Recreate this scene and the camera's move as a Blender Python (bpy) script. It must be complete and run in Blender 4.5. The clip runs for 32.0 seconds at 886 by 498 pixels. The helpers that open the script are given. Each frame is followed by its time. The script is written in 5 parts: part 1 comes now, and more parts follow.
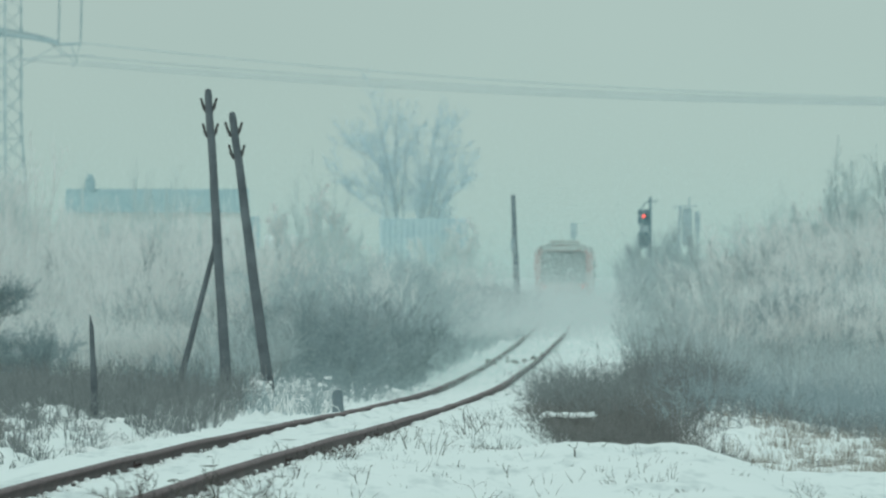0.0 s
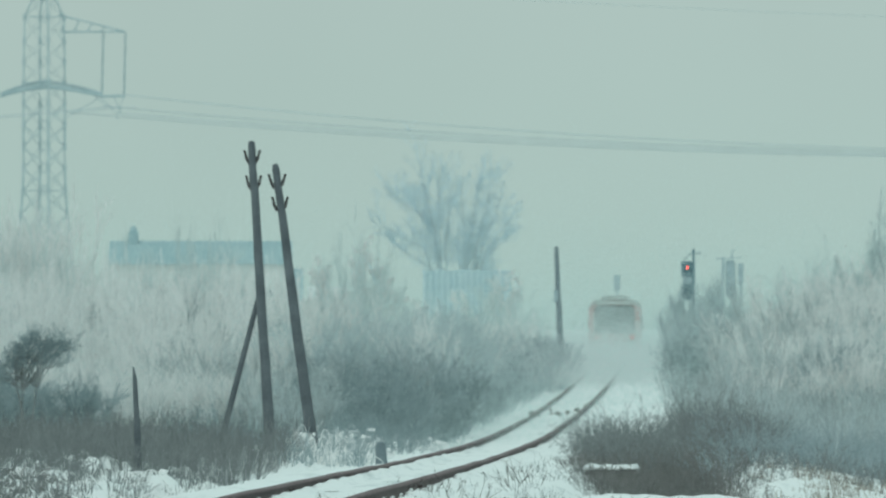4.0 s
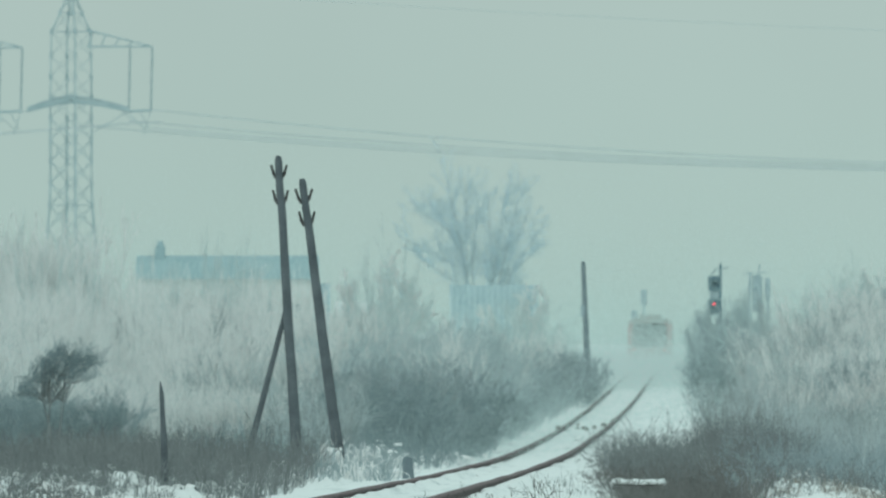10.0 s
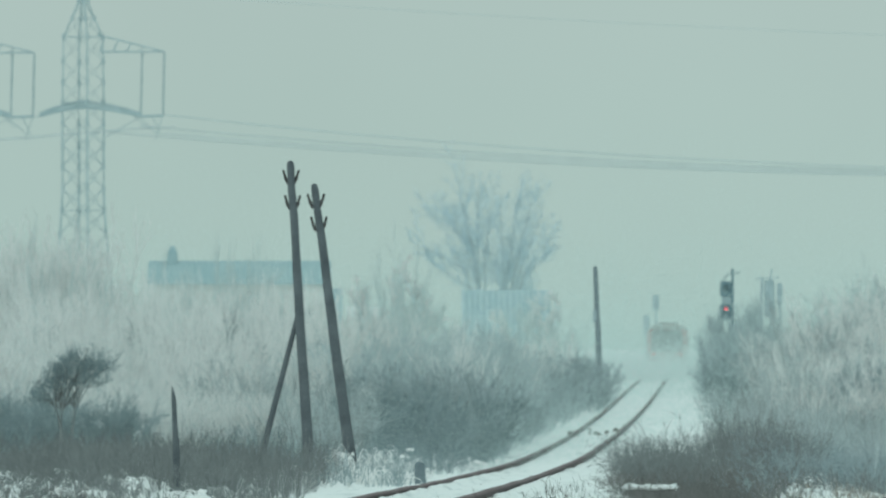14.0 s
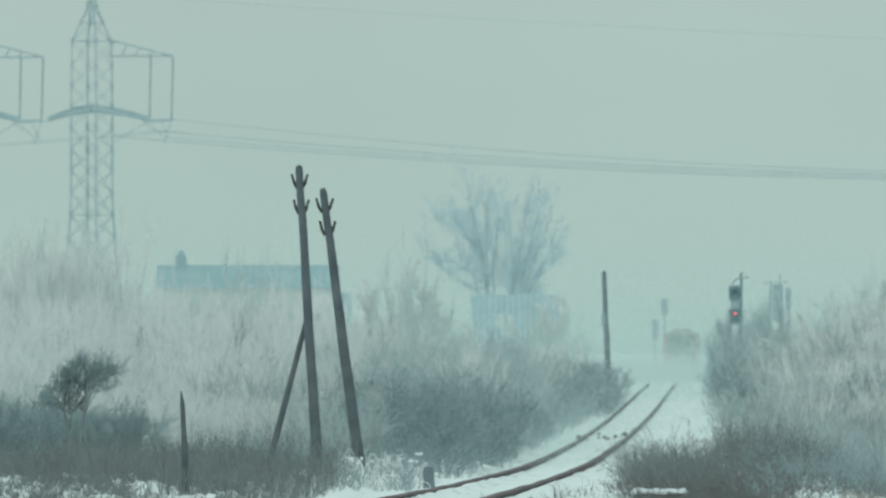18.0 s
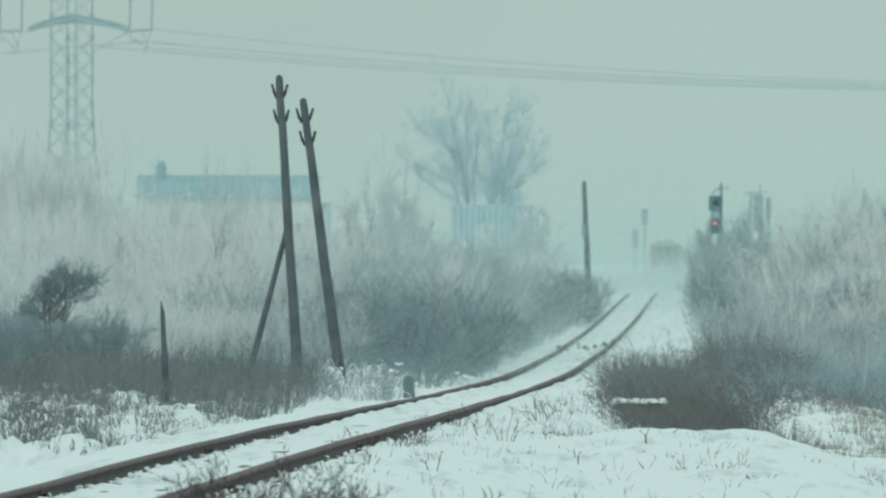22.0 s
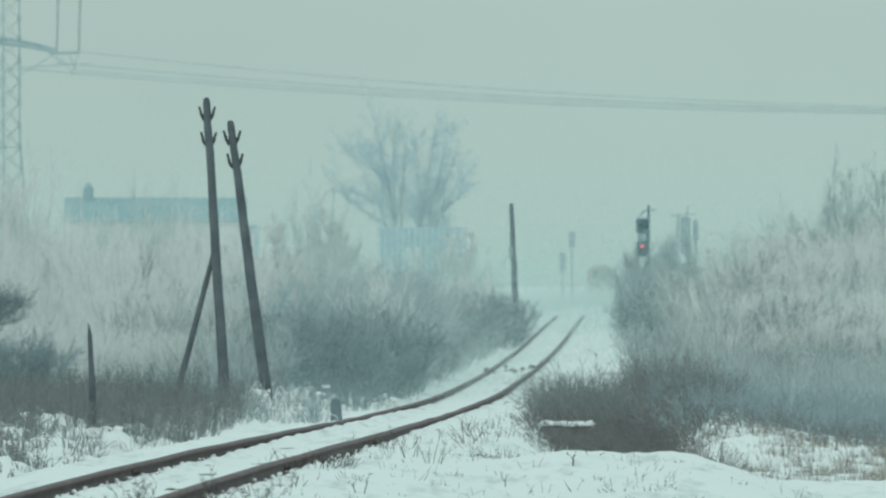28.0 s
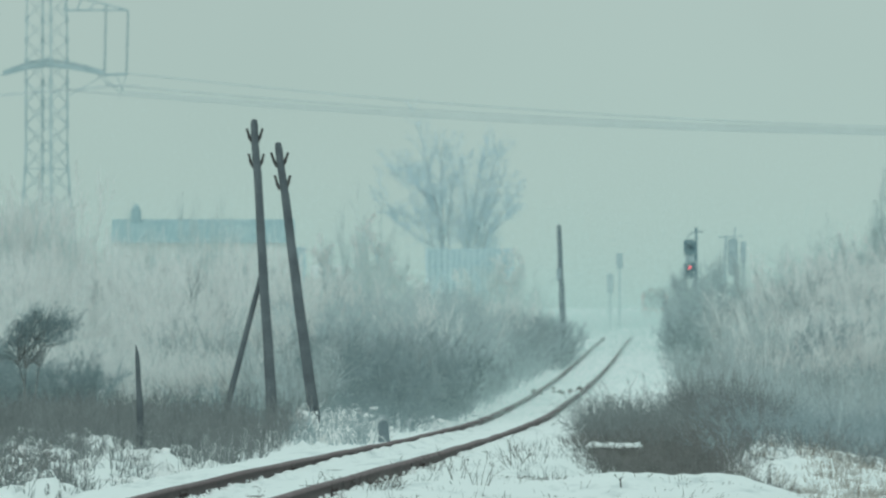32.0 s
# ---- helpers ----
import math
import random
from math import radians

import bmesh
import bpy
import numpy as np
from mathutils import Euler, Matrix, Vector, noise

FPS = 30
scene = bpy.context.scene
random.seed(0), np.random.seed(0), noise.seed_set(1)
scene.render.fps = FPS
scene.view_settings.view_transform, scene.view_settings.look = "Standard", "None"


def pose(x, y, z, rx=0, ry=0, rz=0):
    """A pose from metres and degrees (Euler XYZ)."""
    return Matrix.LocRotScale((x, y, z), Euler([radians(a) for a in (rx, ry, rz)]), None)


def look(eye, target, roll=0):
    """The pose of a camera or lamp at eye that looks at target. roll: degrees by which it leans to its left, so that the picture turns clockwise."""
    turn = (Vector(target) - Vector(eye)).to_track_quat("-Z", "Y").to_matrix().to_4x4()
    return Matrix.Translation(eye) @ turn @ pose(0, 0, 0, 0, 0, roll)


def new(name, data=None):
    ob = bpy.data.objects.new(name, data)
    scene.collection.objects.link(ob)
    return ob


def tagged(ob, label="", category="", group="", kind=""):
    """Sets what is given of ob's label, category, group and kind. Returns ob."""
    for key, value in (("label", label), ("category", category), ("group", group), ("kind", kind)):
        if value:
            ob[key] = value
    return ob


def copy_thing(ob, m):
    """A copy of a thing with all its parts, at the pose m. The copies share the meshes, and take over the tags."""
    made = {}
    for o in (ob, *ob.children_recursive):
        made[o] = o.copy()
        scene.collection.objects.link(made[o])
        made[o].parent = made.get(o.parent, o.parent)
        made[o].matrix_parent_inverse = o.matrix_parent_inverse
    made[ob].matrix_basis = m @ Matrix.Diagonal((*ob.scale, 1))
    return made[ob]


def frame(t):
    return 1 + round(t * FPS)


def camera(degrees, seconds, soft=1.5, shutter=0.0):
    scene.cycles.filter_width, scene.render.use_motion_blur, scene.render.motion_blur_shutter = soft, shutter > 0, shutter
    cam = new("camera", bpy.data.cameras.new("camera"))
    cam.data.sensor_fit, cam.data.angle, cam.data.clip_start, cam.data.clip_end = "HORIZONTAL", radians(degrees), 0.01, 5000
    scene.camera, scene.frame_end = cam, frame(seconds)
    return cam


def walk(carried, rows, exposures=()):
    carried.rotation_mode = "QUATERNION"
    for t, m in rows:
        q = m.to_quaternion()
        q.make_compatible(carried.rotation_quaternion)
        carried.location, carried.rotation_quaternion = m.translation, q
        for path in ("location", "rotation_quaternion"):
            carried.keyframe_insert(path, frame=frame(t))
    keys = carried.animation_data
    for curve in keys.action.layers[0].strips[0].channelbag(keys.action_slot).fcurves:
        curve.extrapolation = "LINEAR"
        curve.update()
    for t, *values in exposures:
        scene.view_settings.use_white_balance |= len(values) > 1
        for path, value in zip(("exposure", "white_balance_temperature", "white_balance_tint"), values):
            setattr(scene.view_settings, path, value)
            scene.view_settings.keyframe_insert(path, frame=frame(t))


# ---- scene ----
EYE = 1.9          # lens height over the rail heads
# seconds, turn to the left and tilt upward in degrees
ROWS = [
    (0.0, -0.4634, 0.1628), (0.5, -0.3868, 0.2742), (1.0, -0.3401, 0.3386), (1.5, -0.2991, 0.3914), (2.0, -0.2696, 0.4266),
    (2.5, -0.2405, 0.4443), (3.0, -0.2168, 0.4738), (3.5, -0.1934, 0.4971), (4.0, -0.17, 0.5147), (4.5, -0.1467, 0.5266),
    (6.5, -0.0762, 0.5733), (7.0, -0.059, 0.5848), (7.5, -0.0467, 0.5909), (8.0, -0.0349, 0.5967), (8.5, -0.0176, 0.6024),
    (9.0, -0.0061, 0.6086), (9.5, 0.0057, 0.6143), (10.0, 0.0119, 0.6147), (10.5, 0.0237, 0.6204), (11.0, 0.0352, 0.6262),
    (11.5, 0.0467, 0.6319), (12.0, 0.0586, 0.6377), (12.5, 0.0647, 0.6377), (13.0, 0.0762, 0.6438), (13.5, 0.0823, 0.6438),
    (14.0, 0.0935, 0.6495), (14.5, 0.0996, 0.6553), (16.5, 0.1291, 0.6671), (17.0, 0.1406, 0.6729), (17.5, 0.1463, 0.6729),
    (18.0, 0.1524, 0.6786), (18.5, 0.1586, 0.679), (19.0, 0.1287, 0.679), (19.5, 0.1053, 0.6495), (20.0, 0.1172, 0.5971),
    (20.5, 0.1, 0.5086), (21.0, 0.1053, 0.3681), (21.5, 0.082, 0.2156), (22.0, 0.0176, 0.0689), (22.5, 0.0176, -0.054),
    (23.0, 0.0, -0.1187), (23.5, 0.0, -0.1249), (24.0, -0.0525, -0.1363), (24.5, -0.0643, -0.1655), (26.5, -0.2991, -0.1011),
    (27.0, -0.3811, -0.0364), (27.5, -0.4458, 0.1042), (28.0, -0.4749, 0.2214), (28.5, -0.5277, 0.2156), (29.0, -0.5572, 0.239),
    (29.5, -0.5454, 0.2566), (30.0, -0.5044, 0.2918), (30.5, -0.3929, 0.3271), (31.0, -0.3458, 0.3562), (31.5, -0.2405, 0.3738),
    (32.0, -0.1524, 0.3681),
]

cam = camera(6.0, 32.0, soft=2.2)
# focused on the near bend; the far end of the line lies softly out of focus
cam.data.dof.use_dof = True
cam.data.dof.focus_distance = 100
cam.data.dof.aperture_fstop = 7.5
walk(cam, [(t, pose(0, 0, EYE, 90 + pitch, 0, yaw)) for t, yaw, pitch in ROWS])

# ---- world, sun ----
world = bpy.data.worlds.new("overcast_sky")
scene.world = world
world.use_nodes = True
wn, wl = world.node_tree.nodes, world.node_tree.links
wn.clear()
w_out = wn.new("ShaderNodeOutputWorld")
w_bg = wn.new("ShaderNodeBackground")
w_sky = wn.new("ShaderNodeTexSky")
w_sky.sky_type = "NISHITA"
w_sky.sun_disc = False
w_sky.sun_elevation = radians(38)
w_sky.sun_rotation = radians(150)
w_co = wn.new("ShaderNodeTexCoord")
w_sep = wn.new("ShaderNodeSeparateXYZ")
w_ramp = wn.new("ShaderNodeValToRGB")
w_ramp.color_ramp.elements[0].position = 0.0
w_ramp.color_ramp.elements[0].color = (0.372, 0.528, 0.492, 1)
w_ramp.color_ramp.elements[1].position = 0.9
w_ramp.color_ramp.elements[1].color = (0.49, 0.69, 0.67, 1)
mid = w_ramp.color_ramp.elements.new(0.05)
mid.color = (0.404, 0.518, 0.490, 1)
w_cloud = wn.new("ShaderNodeTexNoise")
w_cloud.inputs["Scale"].default_value = 14.0
w_cloud.inputs["Detail"].default_value = 3.0
w_mul = wn.new("ShaderNodeMapRange")
w_mul.inputs["From Min"].default_value = 0.3
w_mul.inputs["From Max"].default_value = 0.7
w_mul.inputs["To Min"].default_value = 0.97
w_mul.inputs["To Max"].default_value = 1.03
w_tint = wn.new("ShaderNodeVectorMath")
w_tint.operation = "SCALE"
w_faint = wn.new("ShaderNodeVectorMath")
w_faint.operation = "SCALE"
w_faint.inputs["Scale"].default_value = 0.004
w_add = wn.new("ShaderNodeVectorMath")
w_add.operation = "ADD"
wl.new(w_co.outputs["Generated"], w_sep.inputs[0])
wl.new(w_sep.outputs["Z"], w_ramp.inputs[0])
wl.new(w_co.outputs["Generated"], w_cloud.inputs["Vector"])
wl.new(w_cloud.outputs["Fac"], w_mul.inputs["Value"])
wl.new(w_ramp.outputs["Color"], w_tint.inputs[0])
wl.new(w_mul.outputs["Result"], w_tint.inputs["Scale"])
wl.new(w_sky.outputs["Color"], w_faint.inputs[0])
wl.new(w_tint.outputs[0], w_add.inputs[0])
wl.new(w_faint.outputs[0], w_add.inputs[1])
wl.new(w_add.outputs[0], w_bg.inputs["Color"])
wl.new(w_bg.outputs[0], w_out.inputs["Surface"])

sun = new("sun", bpy.data.lights.new("sun", "SUN"))
sun.data.energy = 0.45
sun.data.angle = radians(25)
sun.data.color = (1.0, 0.98, 0.95)
sun.matrix_world = look((-30, -52, 47), (0, 0, 0))


# ---- materials ----
def material(name, dark, light, rough=0.8, scale=6.0, fine=60.0, lo=0.35, hi=0.65, bump=0.3, metal=0.0, spread=0.0, through_light=0.0, drift=1.0):
    """A two-scale noise between two colours, with fine relief and a shift from object to object."""
    m = bpy.data.materials.new(name)
    m.use_nodes = True
    n, k = m.node_tree.nodes, m.node_tree.links
    b = n["Principled BSDF"]
    co = n.new("ShaderNodeTexCoord")
    a = n.new("ShaderNodeTexNoise")
    a.inputs["Scale"].default_value = scale
    a.inputs["Detail"].default_value = 4
    c = n.new("ShaderNodeTexNoise")
    c.inputs["Scale"].default_value = fine
    c.inputs["Detail"].default_value = 3
    where = n.new("ShaderNodeMapping")
    where.inputs["Scale"].default_value = (1, drift, 1)
    k.new(co.outputs["Object"], where.inputs["Vector"])
    k.new(where.outputs[0], a.inputs["Vector"])
    k.new(where.outputs[0], c.inputs["Vector"])
    mixf = n.new("ShaderNodeMath")
    mixf.operation = "MULTIPLY_ADD"
    mixf.inputs[1].default_value = 0.35
    k.new(c.outputs["Fac"], mixf.inputs[0])
    half = n.new("ShaderNodeMath")
    half.operation = "MULTIPLY"
    half.inputs[1].default_value = 0.65
    k.new(a.outputs["Fac"], half.inputs[0])
    k.new(half.outputs[0], mixf.inputs[2])
    r = n.new("ShaderNodeMapRange")
    r.inputs["From Min"].default_value = lo
    r.inputs["From Max"].default_value = hi
    source = mixf.outputs[0]
    if spread:
        info = n.new("ShaderNodeObjectInfo")
        sh = n.new("ShaderNodeMath")
        sh.operation = "MULTIPLY_ADD"
        sh.inputs[1].default_value = spread
        k.new(info.outputs["Random"], sh.inputs[0])
        k.new(source, sh.inputs[2])
        source = sh.outputs[0]
    k.new(source, r.inputs["Value"])
    mx = n.new("ShaderNodeMix")
    mx.data_type = "RGBA"
    k.new(r.outputs["Result"], mx.inputs["Factor"])
    mx.inputs["A"].default_value = (*dark, 1)
    mx.inputs["B"].default_value = (*light, 1)
    k.new(mx.outputs["Result"], b.inputs["Base Color"])
    b.inputs["Roughness"].default_value = rough
    b.inputs["Metallic"].default_value = metal
    b.inputs["Specular IOR Level"].default_value = 0.3
    if bump:
        bp = n.new("ShaderNodeBump")
        bp.inputs["Strength"].default_value = bump
        bp.inputs["Distance"].default_value = 0.02
        k.new(mixf.outputs[0], bp.inputs["Height"])
        k.new(bp.outputs[0], b.inputs["Normal"])
    if through_light:
        tr = n.new("ShaderNodeBsdfTranslucent")
        k.new(mx.outputs["Result"], tr.inputs["Color"])
        ms = n.new("ShaderNodeMixShader")
        ms.inputs["Fac"].default_value = through_light
        k.new(b.outputs[0], ms.inputs[1])
        k.new(tr.outputs[0], ms.inputs[2])
        k.new(ms.outputs[0], n["Material Output"].inputs["Surface"])
    return m


def glow(name, colour, strength):
    m = bpy.data.materials.new(name)
    m.use_nodes = True
    b = m.node_tree.nodes["Principled BSDF"]
    b.inputs["Base Color"].default_value = (*colour, 1)
    b.inputs["Emission Color"].default_value = (*colour, 1)
    b.inputs["Emission Strength"].default_value = strength
    b.inputs["Roughness"].default_value = 0.2
    return m


M_SNOW = material("wind_drifted_snow", (0.66, 0.69, 0.70), (0.965, 0.97, 0.97), 0.6, 2.2, 9.0, 0.30, 0.48, 0.4, drift=0.1)
M_DUST = material("powder_snow", (0.72, 0.75, 0.76), (0.84, 0.86, 0.86), 0.9, 1.0, 8.0, 0.3, 0.7, 0.0, through_light=0.5)
# Rail colours split: web dark as if shaded, head light as if skylit.
M_RAIL = material("rusty_rail", (0.062, 0.045, 0.045), (0.14, 0.10, 0.098), 0.6, 2.0, 40.0, 0.35, 0.7, 0.25)
M_HEAD = material("skylit_rail_head", (0.135, 0.088, 0.093), (0.235, 0.160, 0.166), 0.6, 2.0, 40.0, 0.35, 0.7, 0.1, metal=0.0)
# Ballast coloured dark enough to serve as the shadow gap beside the rails.
M_BALLAST = material("shade_dark_ballast", (0.045, 0.042, 0.042), (0.13, 0.12, 0.118), 0.9, 9.0, 45.0, 0.35, 0.7, 0.8)
M_SLEEPER = material("sleeper_wood", (0.04, 0.035, 0.03), (0.12, 0.10, 0.09), 0.9, 3.0, 50.0)
M_POLE = material("weathered_pole_wood", (0.082, 0.098, 0.110), (0.165, 0.188, 0.204), 0.85, 2.0, 30.0, 0.35, 0.65, 0.4)
# Copy of the pole wood, paled and blued to paint in haze.
M_POLE_FAR = material("haze_paled_pole_wood", (0.155, 0.205, 0.23), (0.26, 0.315, 0.34), 0.85, 2.0, 30.0, 0.35, 0.65, 0.4)
M_IRON = material("dull_iron", (0.06, 0.06, 0.06), (0.12, 0.12, 0.12), 0.6, 4.0, 40.0, metal=0.3)
# Far steel, glaze and cable carry the haze in their base colours.
M_GALV = material("haze_paled_steel", (0.36, 0.47, 0.49), (0.49, 0.59, 0.61), 0.6, 0.6, 6.0)
M_INSUL = material("haze_paled_insulator_glaze", (0.25, 0.36, 0.38), (0.36, 0.47, 0.49), 0.5, 2.0, 20.0, bump=0)
M_WIRE = material("haze_paled_cable", (0.52, 0.59, 0.60), (0.61, 0.68, 0.69), 0.7, 0.5, 6.0, bump=0)
M_FROST = material("hoar_frosted_twigs", (0.50, 0.495, 0.485), (0.92, 0.93, 0.92), 0.85, 0.8, 6.0, 0.30, 0.60, 0.0, spread=0.16)
# Rimed branches blued, and sapling twigs greyed, to put haze into them.
M_RIME = material("hazed_rimed_branches", (0.60, 0.77, 0.83), (0.72, 0.86, 0.91), 0.85, 0.6, 5.0, 0.3, 0.6, 0.0)
M_SAPLING = material("haze_greyed_twigs", (0.54, 0.65, 0.65), (0.70, 0.79, 0.79), 0.85, 0.8, 6.0, 0.35, 0.65, 0.0)
# Frost on dark stems, also lifted and blued for mid-distance haze.
M_HALF = material("lightly_frosted_twigs", (0.215, 0.25, 0.255), (0.61, 0.69, 0.70), 0.85, 1.4, 12.0, 0.35, 0.66, 0.0, spread=0.14)
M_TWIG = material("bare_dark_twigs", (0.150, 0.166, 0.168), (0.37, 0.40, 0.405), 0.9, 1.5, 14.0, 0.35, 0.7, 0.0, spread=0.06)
# Bare twigs with a bluish tint mixed in as mid-distance haze.
M_DUSK = material("haze_blued_bare_twigs", (0.175, 0.235, 0.255), (0.42, 0.515, 0.54), 0.9, 1.4, 12.0, 0.36, 0.7, 0.0, spread=0.12)
# Flakes toned like the sky, so that their banks read as haze.
M_MIST = material("sky_toned_haze_flakes", (0.66, 0.80, 0.78), (0.74, 0.87, 0.85), 0.9, 1.0, 8.0, 0.3, 0.7, 0.0, through_light=0.5)
# Two paler twig tones that paint thicker haze on farther bushes.
M_BLUE = material("hazed_grey_blue_twigs", (0.26, 0.34, 0.37), (0.53, 0.615, 0.64), 0.9, 1.4, 12.0, 0.36, 0.7, 0.0, spread=0.12)
M_HAZY = material("haze_paled_twigs", (0.42, 0.52, 0.545), (0.66, 0.75, 0.765), 0.9, 1.0, 8.0, 0.36, 0.7, 0.0, spread=0.12)
M_BRAMBLE = material("dark_bramble_stems", (0.13, 0.131, 0.13), (0.33, 0.327, 0.32), 0.9, 2.0, 18.0, 0.35, 0.7, 0.0, spread=0.06)
M_THORN = material("dead_brown_stalks", (0.06, 0.055, 0.05), (0.17, 0.15, 0.135), 0.9, 3.0, 30.0, 0.35, 0.7, 0.0)
M_STRAW = material("dry_grass", (0.23, 0.195, 0.165), (0.52, 0.475, 0.42), 0.9, 2.0, 15.0, 0.35, 0.65, 0.0)
M_STONE = material("brown_grey_stone", (0.09, 0.08, 0.068), (0.21, 0.19, 0.165), 0.9, 7.0, 40.0, 0.35, 0.7, 0.6)
M_CONCRETE = material("grey_concrete", (0.16, 0.16, 0.155), (0.30, 0.30, 0.29), 0.9, 8.0, 60.0)
# Signal paints lightened towards blue-grey, with the haze mixed into them.
M_SIGNAL = material("haze_paled_dark_paint", (0.10, 0.19, 0.235), (0.175, 0.28, 0.325), 0.6, 5.0, 40.0)
M_SIGNAL_FAR = material("haze_paled_grey_paint", (0.30, 0.40, 0.435), (0.46, 0.56, 0.59), 0.7, 3.0, 30.0)
M_LENS = glow("red_signal_light", (1.0, 0.12, 0.09), 3.2)
M_LENS_DIM = glow("dim_red_signal_light", (0.9, 0.10, 0.12), 2.0)
M_TAIL = glow("red_tail_light", (0.8, 0.12, 0.10), 0.3)
# Railcar red, cream and glass washed out to paint haze over them.
M_RED = material("haze_washed_red_paint", (0.43, 0.25, 0.24), (0.70, 0.64, 0.63), 0.5, 1.6, 14.0, 0.34, 0.62, 0.05)
M_CREAM = material("haze_greyed_cream_paint", (0.44, 0.48, 0.46), (0.60, 0.63, 0.61), 0.6, 1.2, 12.0, 0.35, 0.65, 0.05)
M_UNDER = material("sooty_underframe", (0.12, 0.12, 0.12), (0.5, 0.52, 0.53), 0.8, 2.0, 12.0, 0.35, 0.65)
M_GLASS = material("haze_paled_glass", (0.20, 0.25, 0.255), (0.36, 0.41, 0.41), 0.25, 0.7, 8.0, 0.35, 0.65, 0.0)
# Roof, boards and slats tinted pale blue to paint haze over them.
M_ROOF = material("haze_blued_sheet_roof", (0.29, 0.44, 0.48), (0.41, 0.54, 0.57), 0.6, 0.4, 4.0, 0.35, 0.65, 0.05)
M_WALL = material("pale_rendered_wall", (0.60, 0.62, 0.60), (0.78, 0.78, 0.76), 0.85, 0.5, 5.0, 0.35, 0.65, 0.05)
M_BOARD = material("haze_blued_boards", (0.40, 0.56, 0.61), (0.50, 0.64, 0.68), 0.8, 0.8, 8.0, 0.35, 0.65, 0.05)
M_SLAT = material("haze_paled_slats", (0.48, 0.63, 0.68), (0.59, 0.71, 0.75), 0.8, 0.8, 8.0, 0.35, 0.65, 0.05)
M_PANE = material("dim_window_pane", (0.20, 0.26, 0.28), (0.30, 0.36, 0.38), 0.2, 0.5, 6.0, 0.35, 0.65, 0.0)


# ---- helpers for meshes ----
def obj(name, me, mat, parent=None, label=""):
    me.materials.append(mat)
    ob = new(name, me)
    ob.parent = parent
    if label:
        tagged(ob, label)
    return ob


def part(name, bm, mat, parent=None, label="", smooth=False):
    me = bpy.data.meshes.new(name)
    bm.to_mesh(me)
    bm.free()
    if smooth:
        for p in me.polygons:
            p.use_smooth = True
    return obj(name, me, mat, parent, label)


def thing(name, m, label, category, group=""):
    ob = new(name)
    ob.matrix_basis = m
    return tagged(ob, label, category, group)


def box(bm, x0, x1, y0, y1, z0, z1, bevel=0.0):
    r = bmesh.ops.create_cube(bm, size=1.0, matrix=Matrix.LocRotScale(
        ((x0 + x1) / 2, (y0 + y1) / 2, (z0 + z1) / 2), None, (x1 - x0, y1 - y0, z1 - z0)))
    if bevel:
        edges = list({e for v in r["verts"] for e in v.link_edges})
        bmesh.ops.bevel(bm, geom=edges, offset=bevel, segments=2, affect="EDGES")
    return bm


def rod(bm, a, b, r0, r1=None, sides=8):
    a, b = Vector(a), Vector(b)
    d = b - a
    m = Matrix.Translation((a + b) / 2) @ d.to_track_quat("Z", "Y").to_matrix().to_4x4()
    bmesh.ops.create_cone(bm, cap_ends=True, segments=sides, radius1=r0, radius2=r0 if r1 is None else r1, depth=d.length, matrix=m)
    return bm


def tube(bm, pts, radii, sides=8):
    """One closed tube through places, with a radius at each."""
    rings = []
    for i, (p, r) in enumerate(zip(pts, radii)):
        d = Vector(pts[min(i + 1, len(pts) - 1)]) - Vector(pts[max(i - 1, 0)])
        q = d.to_track_quat("Z", "Y")
        rings.append([bm.verts.new(Vector(p) + q @ Vector((r * math.cos(2 * math.pi * j / sides), r * math.sin(2 * math.pi * j / sides), 0))) for j in range(sides)])
    for a, c in zip(rings, rings[1:]):
        for j in range(sides):
            bm.faces.new((a[j], a[(j + 1) % sides], c[(j + 1) % sides], c[j]))
    bm.faces.new(list(reversed(rings[0])))
    bm.faces.new(rings[-1])
    return bm


def quads(name, verts, faces):
    """A mesh from arrays of places and of faces that all have three, or all four, corners."""
    return joined(name, [(verts, faces)])


def joined(name, pieces):
    me = bpy.data.meshes.new(name)
    off, V, loops, starts, at = 0, [], [], [], 0
    for verts, faces in pieces:
        verts, faces = np.asarray(verts, np.float32), np.asarray(faces, np.int32)
        V.append(verts)
        loops.append((faces + off).ravel())
        starts.append(at + np.arange(0, faces.size, faces.shape[1], dtype=np.int32))
        off += len(verts)
        at += faces.size
    V, loops, starts = np.concatenate(V), np.concatenate(loops).astype(np.int32), np.concatenate(starts).astype(np.int32)
    me.vertices.add(len(V))
    me.vertices.foreach_set("co", V.ravel())
    me.loops.add(len(loops))
    me.loops.foreach_set("vertex_index", loops)
    me.polygons.add(len(starts))
    me.polygons.foreach_set("loop_start", starts)
    me.update(calc_edges=True)
    return me


def unit(v):
    return v / (np.linalg.norm(v, axis=-1, keepdims=True) + 1e-9)


